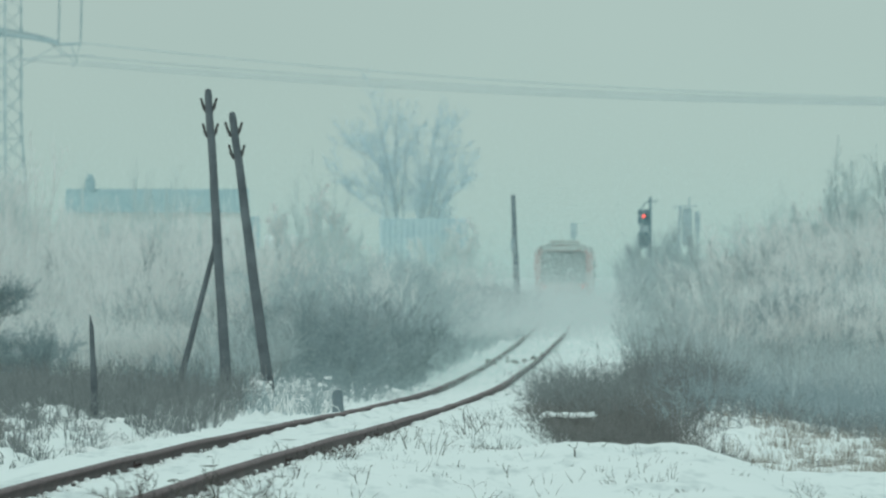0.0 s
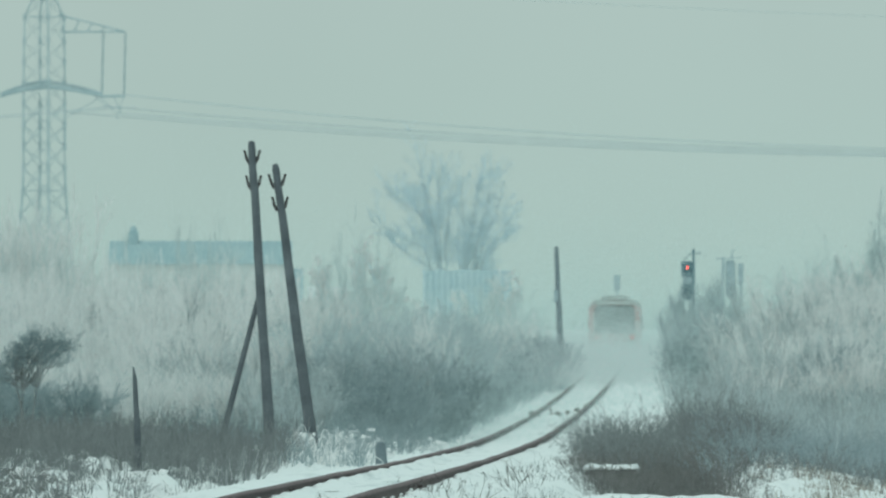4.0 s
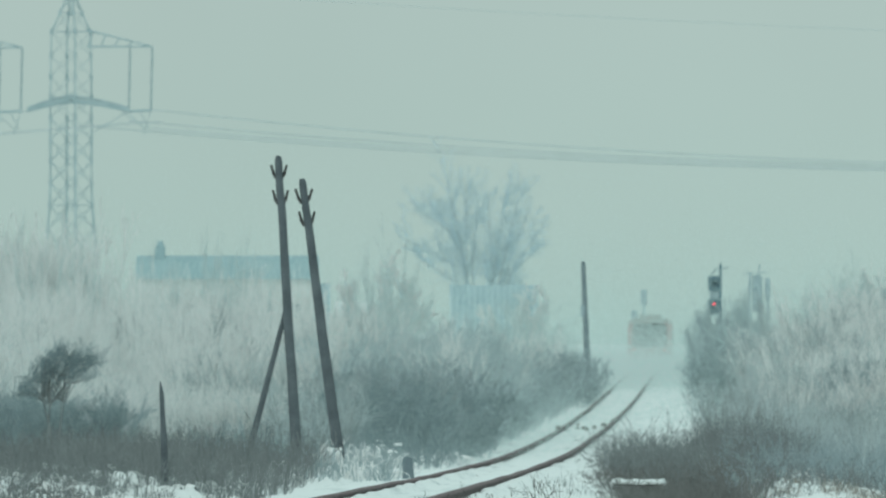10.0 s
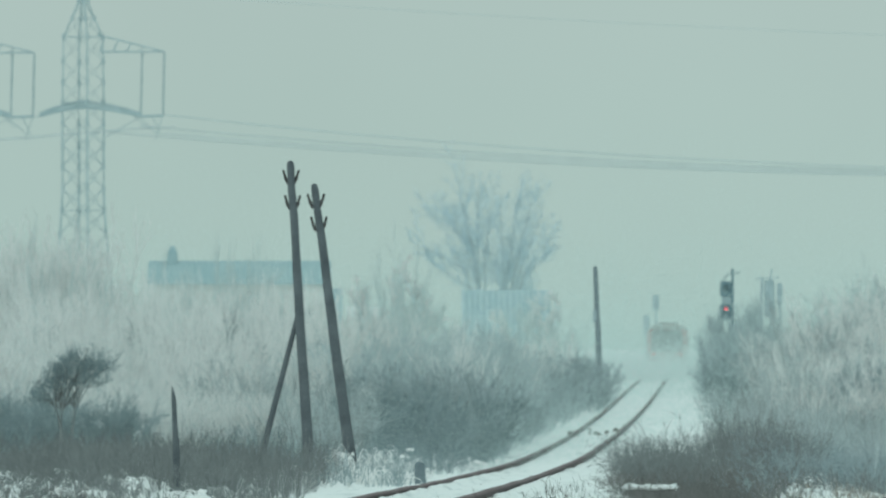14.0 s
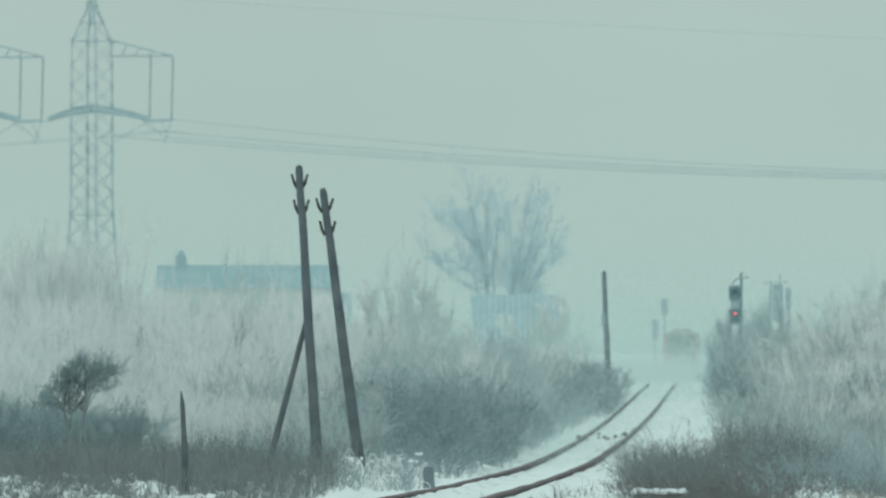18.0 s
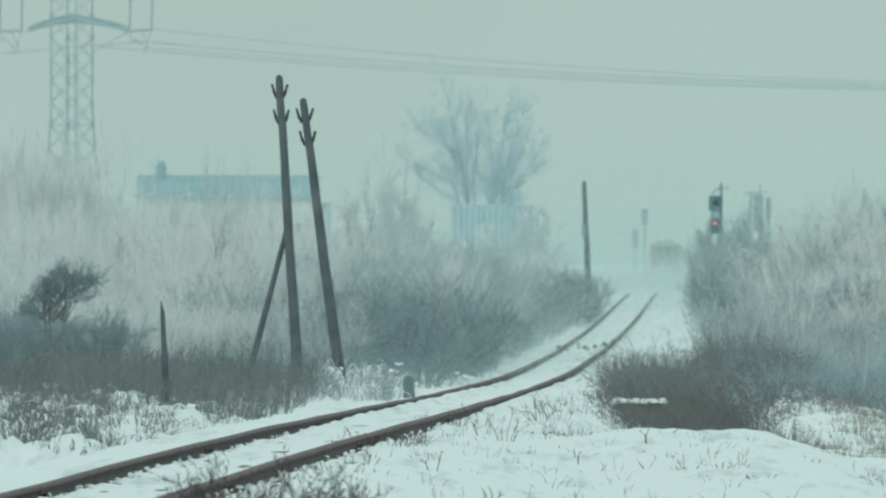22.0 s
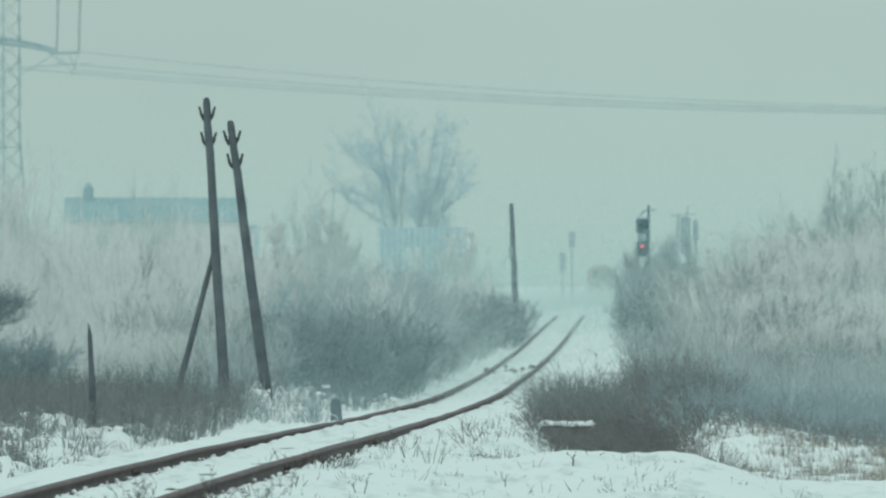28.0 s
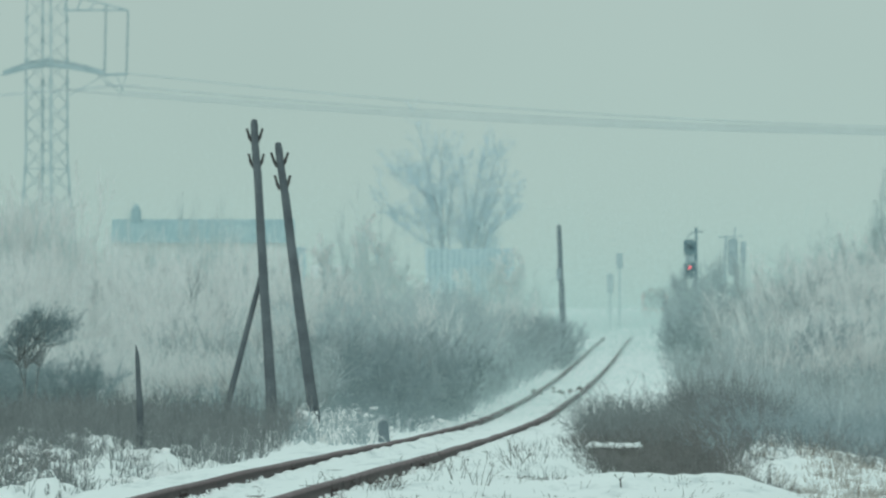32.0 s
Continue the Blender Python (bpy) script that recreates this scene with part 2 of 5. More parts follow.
def twigs(P, r):
    """Three-sided tapered rods through the three places of each row of P."""
    n = len(P)
    d = unit(P[:, 2] - P[:, 0])
    side = unit(np.cross(d, np.where(np.abs(d[:, 2:3]) < 0.9, [[0, 0, 1.0]], [[1.0, 0, 0]])))
    other = np.cross(d, side)
    V = np.empty((n, 3, 3, 3))
    for ring, f in enumerate((1.0, 0.75, 0.3)):
        for j in range(3):
            a = 2 * math.pi * j / 3
            V[:, ring, j] = P[:, ring] + (side * math.cos(a) + other * math.sin(a)) * (r * f)[:, None]
    F = []
    for ring in range(2):
        for j in range(3):
            F.append([ring * 3 + j, ring * 3 + (j + 1) % 3, ring * 3 + 3 + (j + 1) % 3, ring * 3 + 3 + j])
    F = np.array(F)[None] + (np.arange(n) * 9)[:, None, None]
    return V.reshape(-1, 3), F.reshape(-1, 4)


def spikes(P, r):
    """Thin three-sided spikes from the first to the last place of each row of P."""
    n = len(P)
    d = unit(P[:, 2] - P[:, 0])
    side = unit(np.cross(d, np.where(np.abs(d[:, 2:3]) < 0.9, [[0, 0, 1.0]], [[1.0, 0, 0]])))
    other = np.cross(d, side)
    V = np.empty((n, 4, 3))
    for j in range(3):
        a = 2 * math.pi * j / 3
        V[:, j] = P[:, 0] + (side * math.cos(a) + other * math.sin(a)) * (r * 1.25)[:, None]
    V[:, 3] = P[:, 2]
    F = np.array([[0, 1, 3], [1, 2, 3], [2, 0, 3]])[None] + (np.arange(n) * 4)[:, None, None]
    return V.reshape(-1, 3), F.reshape(-1, 3)


def grow(rng, parents, count, ratio, tilt, up, lo=0.25, hi=1.0, bend=0.2):
    """Branches on branches: parents (n, 3, 3) give count children each."""
    n = len(parents)
    i = np.repeat(np.arange(n), count)
    f = rng.uniform(lo, hi, len(i))[:, None]
    p = parents[i]
    start = np.where(f < 0.5, p[:, 0] + (p[:, 1] - p[:, 0]) * f * 2, p[:, 1] + (p[:, 2] - p[:, 1]) * (f * 2 - 1))
    d = unit(p[:, 2] - p[:, 0])
    L = np.linalg.norm(p[:, 2] - p[:, 0], axis=1) * ratio * rng.uniform(0.5, 1.2, len(i)) * (1.15 - 0.5 * f[:, 0])
    d = unit(d + rng.normal(0, tilt, d.shape) + [0, 0, up])
    d2 = unit(d + rng.normal(0, bend, d.shape) + [0, 0, up * 0.6])
    m = start + d * (L * 0.5)[:, None]
    return np.stack([start, m, m + d2 * (L * 0.5)[:, None]], 1)


def stems(rng, n, spread, height, lean, bend=0.12, sink=-0.15):
    a, q = rng.uniform(0, 2 * math.pi, n), np.sqrt(rng.uniform(0, 1, n)) * spread
    base = np.stack([np.cos(a) * q, np.sin(a) * q, np.full(n, sink)], 1)
    out = np.stack([np.cos(a), np.sin(a), np.zeros(n)], 1) * (lean * rng.uniform(0.2, 1.0, n))[:, None]
    d = unit(out + [0, 0, 1.0] + rng.normal(0, 0.05, (n, 3)))
    L = height * rng.uniform(0.6, 1.0, n)
    m = base + d * (L * 0.5)[:, None]
    d2 = unit(d + rng.normal(0, bend, (n, 3)))
    return np.stack([base, m, m + d2 * (L * 0.5)[:, None]], 1)


# ---- the line of the track and the lie of the land ----
LINE_Y = np.array([-60, 50, 65, 80, 95, 110, 125, 140, 160, 180, 205, 235, 270, 310, 350, 400, 450, 575, 760, 900, 1400, 5000], float)
LINE_X = np.array([-9.8, -3.77, -2.95, -2.04, -1.03, -0.29, 0.31, 0.83, 1.44, 2.03, 2.73, 3.69, 4.81, 6.1, 7.33, 8.85, 10.4, 14.15, 20.0, 24.9, 42, 163], float)
# height of the inner rail, and of the outer one over it
LINE_Z = np.array([0, 0, 0.01, 0.05, 0.06, -0.03, -0.15, -0.27, -0.43, -0.57, -0.69, -0.73, -0.69, -0.56, -0.41, -0.2, 0, 0, 0, 0, 0, 0], float)
LINE_C = np.array([0.05, 0.05, 0.05, 0.045, 0.035, 0.054, 0.076, 0.095, 0.118, 0.139, 0.156, 0.160, 0.153, 0.133, 0.109, 0.079, 0.05, 0.05, 0.05, 0.05, 0.05, 0.05], float)
_fine = np.arange(-60, 1400, 1.0)
_k = np.exp(-0.5 * (np.arange(-20, 21) / 6.0) ** 2)
_sm = [np.convolve(np.pad(np.interp(_fine, LINE_Y, v), 20, mode="reflect", reflect_type="odd"), _k / _k.sum(), "valid") for v in (LINE_X, LINE_Z, LINE_C)]


def centre(y):
    return np.where(np.asarray(y) < 1398, np.interp(y, _fine, _sm[0]), np.interp(y, LINE_Y, LINE_X))


def step(a, b, v):
    t = np.clip((np.asarray(v, float) - a) / (b - a), 0, 1)
    return t * t * (3 - 2 * t)


def cant(y):
    """How far the outer rail stands over the inner one."""
    return np.interp(y, _fine, _sm[2])


def dip(y):
    """The line sinks gently to the level of the fields and climbs again."""
    return np.interp(y, _fine, _sm[1])


def waves(x, y, seed, size):
    """Smooth uneven relief, about -1 to 1."""
    r = np.random.RandomState(seed)
    z = np.zeros(np.broadcast(x, y).shape)
    for _ in range(9):
        a, p, k = r.uniform(0, 2 * math.pi), r.uniform(0, 6.28), r.uniform(0.6, 1.9) / size
        z = z + np.sin((x * math.cos(a) + y * math.sin(a)) * k * 6.28 + p + 1.3 * np.sin((x * math.sin(a) - y * math.cos(a)) * k * 2.9))
    return z / 4.5


def land(x, y):
    """Height of the snow."""
    x, y = np.asarray(x, float), np.asarray(y, float)
    d = x - centre(y)
    bed = -0.125 + dip(y) + cant(y) * np.clip((d + 0.75) / 1.5, -0.4, 1.5)
    bed = bed + 0.012 * waves(x, y * 0.15, 3, 0.5)
    left = -0.62 + 0.10 * waves(x, y, 5, 5.0) + 0.05 * waves(x, y, 6, 1.1)
    lump = step(-13, -5.5, d) * (1 - step(-4.0, -2.4, d)) * step(95, 104, y) * (1 - step(150, 175, y))
    left = left + lump * (0.20 + 0.16 * np.clip(waves(x, y, 8, 0.8), -0.3, 1) + 0.14 * np.clip(waves(x, y * 0.5, 18, 0.3), -0.2, 1))
    tuft = step(-2.6, -2.1, x) * (1 - step(-0.7, -0.2, x)) * step(132, 138, y) * (1 - step(160, 166, y))
    left = left + tuft * (0.18 + 0.30 * np.clip(waves(x, y * 0.25, 19, 0.32), -0.4, 1))
    crest = 93.5 + 1.2 * waves(x, y * 0, 9, 4.0)
    flat = 1 - step(0, 5.0, y - crest)
    plateau = 0.03 - 0.34 * step(3.2, 4.7, x) + 0.014 * waves(x, y * 0.6, 11, 2.5) + 0.016 * waves(x, y * 0.13, 12, 0.42) + 0.008 * waves(x, y * 0.1, 14, 0.2)
    plateau = plateau - 0.17 * (1 - step(1.0, 2.2, x - 0.012 * (95 - y)))
    right = flat * plateau + (1 - flat) * (-0.62 + 0.06 * waves(x, y, 13, 1.5))
    bank = 0.44 * step(110, 120, y) * step(4.2, 4.8, x) * (1 - 0.8 * step(5.2, 7.6, x))
    right = right + (1 - flat) * bank
    wl = step(-2.0, -3.6, d)
    wr = step(1.9, 3.4, d)
    z = bed * (1 - wl) * (1 - wr) + left * wl + right * wr
    far = step(500, 900, y) + step(60, 200, np.abs(x))
    return z + np.clip(far, 0, 1) * (-0.3)


def ground_sheet():
    xs = np.concatenate([-np.geomspace(3200, 9.5, 60), np.arange(-9.2, 13.0, 0.13), np.geomspace(13.2, 3200, 60)])
    ys = np.concatenate([np.linspace(-900, -60, 8), np.arange(-40, 55, 3.0), np.arange(55, 140, 0.3), np.arange(140, 460, 2.0), np.geomspace(460, 4800, 60)])
    X, Y = np.meshgrid(xs, ys)
    Z = land(X, Y)
    # ragged edges of the snow along both rails
    for side in (-0.75, 0.75):
        e = X - centre(Y) - side
        e = np.where(e > 0, e * 0.6, -e)
        Z = Z - (Y < 150) * 0.08 * (1 - step(0.06, 0.14, e))
    n, m = X.shape
    i = np.arange(n * m).reshape(n, m)
    F = np.stack([i[:-1, :-1], i[:-1, 1:], i[1:, 1:], i[1:, :-1]], -1).reshape(-1, 4)
    me = quads("ground", np.stack([X, Y, Z], -1).reshape(-1, 3), F)
    me.polygons.foreach_set("use_smooth", np.ones(len(F), bool))
    ob = obj("ground", me, M_SNOW)
    tagged(ob, "snow-covered uneven ground with a shallow ditch beside the track", "ground", kind="structure")


ground_sheet()


def railway():
    line = thing("railway_track", Matrix(), "single railway track with rusty rails half buried in snow", "railway")
    prof = [(-0.036, 0.0), (0.036, 0.0), (0.036, -0.035), (0.011, -0.05), (0.011, -0.125), (0.07, -0.145), (0.07, -0.16),
            (-0.07, -0.16), (-0.07, -0.145), (-0.011, -0.125), (-0.011, -0.05), (-0.036, -0.035)]
    ys = np.concatenate([np.arange(-40, 50, 5.0), np.arange(50, 240, 0.8), np.arange(240, 470, 3.0)])
    cx = centre(ys)
    for side in (-0.75, 0.75):
        z = dip(ys) + cant(ys) * (1 if side > 0 else 0) + 0.006 * waves(ys, ys * 0, 31 + int(side), 9.0)
        x = cx + side
        V = np.array([[(x[i] + a, ys[i], z[i] + b) for a, b in prof] for i in range(len(ys))])
        k = len(prof)
        i = np.arange(len(ys) * k).reshape(len(ys), k)
        j = np.roll(i, -1, axis=1)
        F = np.stack([i[:-1], j[:-1], j[1:], i[1:]], -1).reshape(-1, 4)
        rail = obj("rail", quads("rail", V.reshape(-1, 3), F), M_RAIL, line)
        # lighter band over the head, a painted gleam of sky
        cap = [(-0.034, 0.004), (0.034, 0.004), (0.039, -0.004), (0.039, -0.03), (-0.039, -0.03), (-0.039, -0.004)]
        V = np.array([[(x[i] + a, ys[i], z[i] + b) for a, b in cap] for i in range(len(ys))])
        i = np.arange(len(ys) * 6).reshape(len(ys), 6)
        j = np.roll(i, -1, axis=1)
        F = np.stack([i[:-1], j[:-1], j[1:], i[1:]], -1).reshape(-1, 4)
        obj("rail_head", quads("rail_head", V.reshape(-1, 3), F), M_HEAD, rail, "worn brown rail head, painted lighter as skylit")
        for q in range(5):
            y = 70.5 + 15.0 * q + (0.4 if side > 0 else 0)
            xx, zz = float(centre(y)) + side, float(cant(y)) * (side > 0) + float(dip(y))
            bm = bmesh.new()
            box(bm, -0.022, 0.022, -0.3, 0.3, -0.125, -0.05, 0.006)
            for b in (-0.22, -0.08, 0.08, 0.22):
                rod(bm, (-0.04, b, -0.088), (0.04, b, -0.088), 0.014, sides=6)
            f = part("fishplate", bm, M_RAIL, line)
            f.matrix_basis = pose(xx, y, zz, 0, 0, -3.6)
    by = np.arange(55, 150, 0.15)
    bx = np.linspace(-1.15, 1.15, 28)
    X, Y = np.meshgrid(bx, by)
    Z = -0.168 + dip(Y) + cant(Y) * (X + 0.75) / 1.5 + 0.02 * waves(X, Y * 0.6, 90, 0.14)
    k = np.arange(X.size).reshape(X.shape)
    F = np.stack([k[:-1, :-1], k[:-1, 1:], k[1:, 1:], k[1:, :-1]], -1).reshape(-1, 4)
    obj("ballast", quads("ballast", np.stack([X + centre(Y), Y, Z], -1).reshape(-1, 3), F), M_BALLAST, line, "ballast showing under the rails, darkened as shade")
    bm = bmesh.new()
    box(bm, -1.25, 1.25, -0.12, 0.12, -0.15, 0.0, 0.012)
    first = part("sleeper", bm, M_SLEEPER, line)
    rng = np.random.RandomState(5)
    for q in range(170):
        y = 55 + 0.62 * q
        s = first if q == 0 else first.copy()
        if q:
            scene.collection.objects.link(s)
        a = float(cant(y))
        s.matrix_basis = pose(float(centre(y)), y, a / 2 - 0.142 + float(dip(y)) + rng.uniform(-0.008, 0.012), 0, -math.degrees(a / 1.5), -3.6 + rng.uniform(-1, 1))


railway()


def snow_ridges():
    """Ragged low ridges of snow pressed against the rails."""
    ys = np.concatenate([np.arange(56, 150, 0.07), np.arange(150, 262, 0.5)])
    for q, (rail, s) in enumerate(((-0.75, 1), (-0.75, -1), (0.75, 1), (0.75, -1))):
        x0 = centre(ys) + rail
        z0 = dip(ys) + cant(ys) * (rail > 0)
        rag = 0.012 * waves(ys, ys * 0, 50 + q, 2.2) + 0.022 * waves(ys, ys * 0, 60 + q, 0.9) + 0.026 * np.clip(waves(ys, ys * 0, 65 + q, 0.45), -0.7, 1) - 0.020
        # the snow has sunk beside the sleepers
        saw = ((ys - 55 + 0.12) / 0.62) % 1.0
        rag = rag - 0.05 * (1 - step(0.3, 0.45, saw)) * np.clip(0.6 + 0.7 * waves(ys, ys * 0, 80 + q, 4.0), 0, 1) * (1 - step(84, 112, ys))
        gap = (0.10 if s > 0 else 0.05) + (0.035 if s > 0 else 0.02) * waves(ys, ys * 0, 70 + q, 1.3)
        low = 0.002 * (s > 0) - 0.02 * (rail < 0) - 0.05 * step(88, 122, ys) + 0.065 * step(138, 185, ys)
        gap = gap * (1 - 0.55 * step(92, 122, ys))
        rows = [(0.6 * gap, -0.19), (gap, -0.125 - low), (gap + 0.05, -0.100 - low), (gap + 0.13, -0.104 - low), (gap + 0.42, -0.185)]
        V = np.stack([np.stack([x0 + s * o, ys, z0 + z + rag * (1.0 if 0 < i < 4 else 0.0)], 1) for i, (o, z) in enumerate(rows)], 1)
        k = np.arange(V.shape[0] * 5).reshape(-1, 5)
        F = np.stack([k[:-1, :-1], k[:-1, 1:], k[1:, 1:], k[1:, :-1]], -1).reshape(-1, 4)
        ob = obj("snow_ridge", quads("snow_ridge", V.reshape(-1, 3), F), M_SNOW)
        tagged(ob, "low ragged ridge of snow along the rail", "snow", kind="structure")


snow_ridges()


# ---- poles, posts and signals beside the track ----
def telegraph_pole(base, top, r0, r1, label, arms, strut=None, wood=None):
    b, t = Vector(base), Vector(top)
    ob = thing("telegraph_pole", Matrix.Translation(b), label, "pole", "poles along the track")
    ax = t - b
    bm = bmesh.new()
    rng = random.Random(int(base[1]))
    tube(bm, [ax * (i / 12) + Vector((rng.uniform(-1, 1), rng.uniform(-1, 1), 0)) * 0.008 for i in range(12)] + [ax * 0.99, ax * 1.006, ax * 1.01],
         [(r0 + (r1 - r0) * i / 12) * rng.uniform(0.97, 1.03) for i in range(12)] + [r1, r1 * 0.8, r1 * 0.3], 14)
    part("shaft", bm, wood or M_POLE, ob, smooth=True)
    for down, reach in arms:
        for s in (-1, 1):
            p = ax - ax.normalized() * down
            bm = bmesh.new()
            k = [p + Vector((s * r1 * 0.7, 0, -0.20)), p + Vector((s * (r1 + 0.03), 0, -0.10)), p + Vector((s * (reach - 0.015), 0, 0.0)), p + Vector((s * reach, 0, 0.05)), p + Vector((s * reach, 0, 0.07))]
            tube(bm, k, [0.028, 0.032, 0.023, 0.027, 0.010], 7)
            part("bracket", bm, M_IRON, ob, "bent iron bracket")
    if strut:
        bm = bmesh.new()
        tube(bm, [Vector(strut[0]) - b, (Vector(strut[0]) + Vector(strut[1])) / 2 - b, Vector(strut[1]) - b], [0.068, 0.06, 0.05], 10)
        part("strut", bm, M_POLE, ob, smooth=True)
    return ob


telegraph_pole((-2.77, 160, -0.8), (-3.15, 160, 5.325), 0.108, 0.072, "tall weathered wooden telegraph pole braced by a slanting strut",
               ((0.18, 0.145), (0.66, 0.14)), ((-3.84, 160.1, -0.75), (-3.02, 160.1, 2.42)))
telegraph_pole((-1.87, 155, -0.8), (-2.61, 155, 4.80), 0.115, 0.07, "leaning weathered wooden telegraph pole without wires", ((0.2, 0.15), (0.62, 0.14)))
far_pole = telegraph_pole((5.72, 335, -0.9), (5.49, 335, 4.95), 0.15, 0.085, "weathered wooden pole with a small pale box among frosted bushes", (), None, M_POLE_FAR)
bm = bmesh.new()
box(bm, -0.32, -0.14, -0.1, 0.1, 3.7, 4.2, 0.03)
part("equipment_box", bm, M_SIGNAL_FAR, far_pole, "haze-paled box fixed on the pole")


def fence_post():
    ob = thing("fence_post", pose(-4.16, 126, -0.5), "split dark wooden post standing in brushwood", "post")
    bm = bmesh.new()
    rod(bm, (0, 0, -0.1), (-0.03, 0, 1.0), 0.06, 0.052, 7)
    rod(bm, (-0.03, 0, 0.98), (-0.06, 0.01, 1.62), 0.046, 0.034, 7)
    rod(bm, (-0.06, 0.01, 1.6), (-0.08, 0, 1.78), 0.034, 0.008, 5)
    part("shaft", bm, M_POLE, ob)


def marker_post():
    z = float(land(-0.61, 142))
    ob = thing("marker_post", pose(-0.61, 142, z), "short dark weathered marker post in the snow", "post")
    bm = bmesh.new()
    tube(bm, [(0.01, 0, -0.3), (0.0, 0, 0.05), (-0.015, 0, 0.3), (-0.02, 0.01, 0.36), (-0.02, 0.01, 0.39)], [0.105, 0.1, 0.088, 0.08, 0.05], 9)
    part("post", bm, M_POLE_FAR, ob)


def pale_stake():
    x = spot(49.6, 128)
    ob = thing("pale_stake", pose(x, 128, float(land(x, 128)) - 0.05), "thin pale peeled stake among grey brushwood", "stake")
    bm = bmesh.new()
    tube(bm, [(-0.06, 0, 0), (-0.02, 0, 0.35), (0.02, 0, 0.65), (0.04, 0, 0.85)], [0.014, 0.013, 0.011, 0.005], 7)
    part("shaft", bm, M_HALF, ob)


def culvert():
    ob = thing("culvert_wall", pose(2.36, 118.5, -0.75), "low dark culvert wall capped with snow among brushwood", "wall")
    bm = bmesh.new()
    box(bm, 0, 0.72, 0, 0.4, 0, 0.62, 0.02)
    part("wall", bm, M_CONCRETE, ob)
    bm = bmesh.new()
    tube(bm, [(-0.05 + 0.82 * i / 15, 0.2, 0.64) for i in range(16)], [0.02] + [0.24] * 14 + [0.02], 18)
    for v in bm.verts:
        v.co.z = 0.64 + (v.co.z - 0.64) * (0.24 if v.co.z > 0.64 else 0.14) * (1 + 0.6 * noise.noise(Vector((v.co.x * 7, v.co.y * 3, 0))))
        v.co.z += 0.03 * noise.noise(Vector((v.co.x * 4, 3, 0)))
    part("snow_cap", bm, M_SNOW, ob, "thick uneven cap of snow", smooth=True)


fence_post()
marker_post()


def signal_head(ob, x, z0, z1, w, mat, lens_z=None):
    bm = bmesh.new()
    box(bm, x - w / 2, x + w / 2, -0.02, 0.16, z0, z1, 0.05)
    head = part("signal_head", bm, mat, ob)
    if lens_z:
        for z in (lens_z, 2 * (z0 + z1) / 2 - lens_z):
            bm = bmesh.new()
            bmesh.ops.create_circle(bm, cap_ends=False, segments=14, radius=0.125)
            bmesh.ops.translate(bm, verts=bm.verts, vec=(0, 0, 0))
            ring = [e for e in bm.edges]
            r = bmesh.ops.extrude_edge_only(bm, edges=ring)
            bmesh.ops.translate(bm, verts=[v for v in r["geom"] if isinstance(v, bmesh.types.BMVert)], vec=(0, 0, 0.2))
            bmesh.ops.delete(bm, geom=[f for f in bm.faces if f.calc_center_median().y < -0.06], context="FACES")
            h = part("hood", bm, mat, head)
            h.matrix_basis = pose(x, -0.02, z, 90)
    return head


def main_signal():
    ob = thing("railway_signal", pose(13.05, 400, -0.75), "dark railway colour-light signal on a mast, showing a red light", "signal")
    bm = bmesh.new()
    rod(bm, (0, 0.05, 0), (0, 0.05, 6.25), 0.075, 0.06, 10)
    part("mast", bm, M_SIGNAL, ob)
    bm = bmesh.new()
    rod(bm, (-0.2, 0.05, 6.0), (0.35, 0.05, 6.05), 0.025, sides=6)
    rod(bm, (-0.2, 0.05, 6.0), (-0.45, 0.05, 5.72), 0.022, sides=6)
    part("top_bracket", bm, M_SIGNAL, ob)
    signal_head(ob, -0.31, 4.93, 5.66, 0.55, M_SIGNAL, 5.36)
    signal_head(ob, -0.31, 3.83, 4.58, 0.55, M_SIGNAL, 4.34)
    bm = bmesh.new()
    box(bm, -0.5, -0.05, 0.08, 0.12, 4.55, 4.95, 0.01)
    part("backing_plate", bm, M_SIGNAL_FAR, ob, "pale plate between the two heads")
    for z in (5.36, 4.34):
        bm = bmesh.new()
        bmesh.ops.create_circle(bm, cap_ends=True, segments=18, radius=0.06)
        n = part("lens", bm, M_LENS if z > 5 else M_LENS_DIM, ob, "glowing red lens")
        n.matrix_basis = pose(-0.31, -0.032, z, 90)
    # discs added in the head's colour, which slide to switch each lamp
    out = []
    for z in (5.36, 4.34):
        bm = bmesh.new()
        bmesh.ops.create_cone(bm, cap_ends=True, segments=18, radius1=0.118, radius2=0.118, depth=0.012, matrix=pose(0, 0, 0, 90))
        out.append(part("shutter", bm, M_SIGNAL, ob, "added dark disc that covers the lens to put its light out"))
    bm = bmesh.new()
    for s in (-0.16, 0.16):
        rod(bm, (0.1 + s * 0.6, 0.3, 0.2), (0.1 + s * 0.6, 0.3, 4.6), 0.014, sides=5)
    for i in range(14):
        rod(bm, (0.0, 0.3, 0.4 + i * 0.31), (0.2, 0.3, 0.4 + i * 0.31), 0.01, sides=5)
    part("ladder", bm, M_SIGNAL, ob)
    return out


SHUTTERS = main_signal()


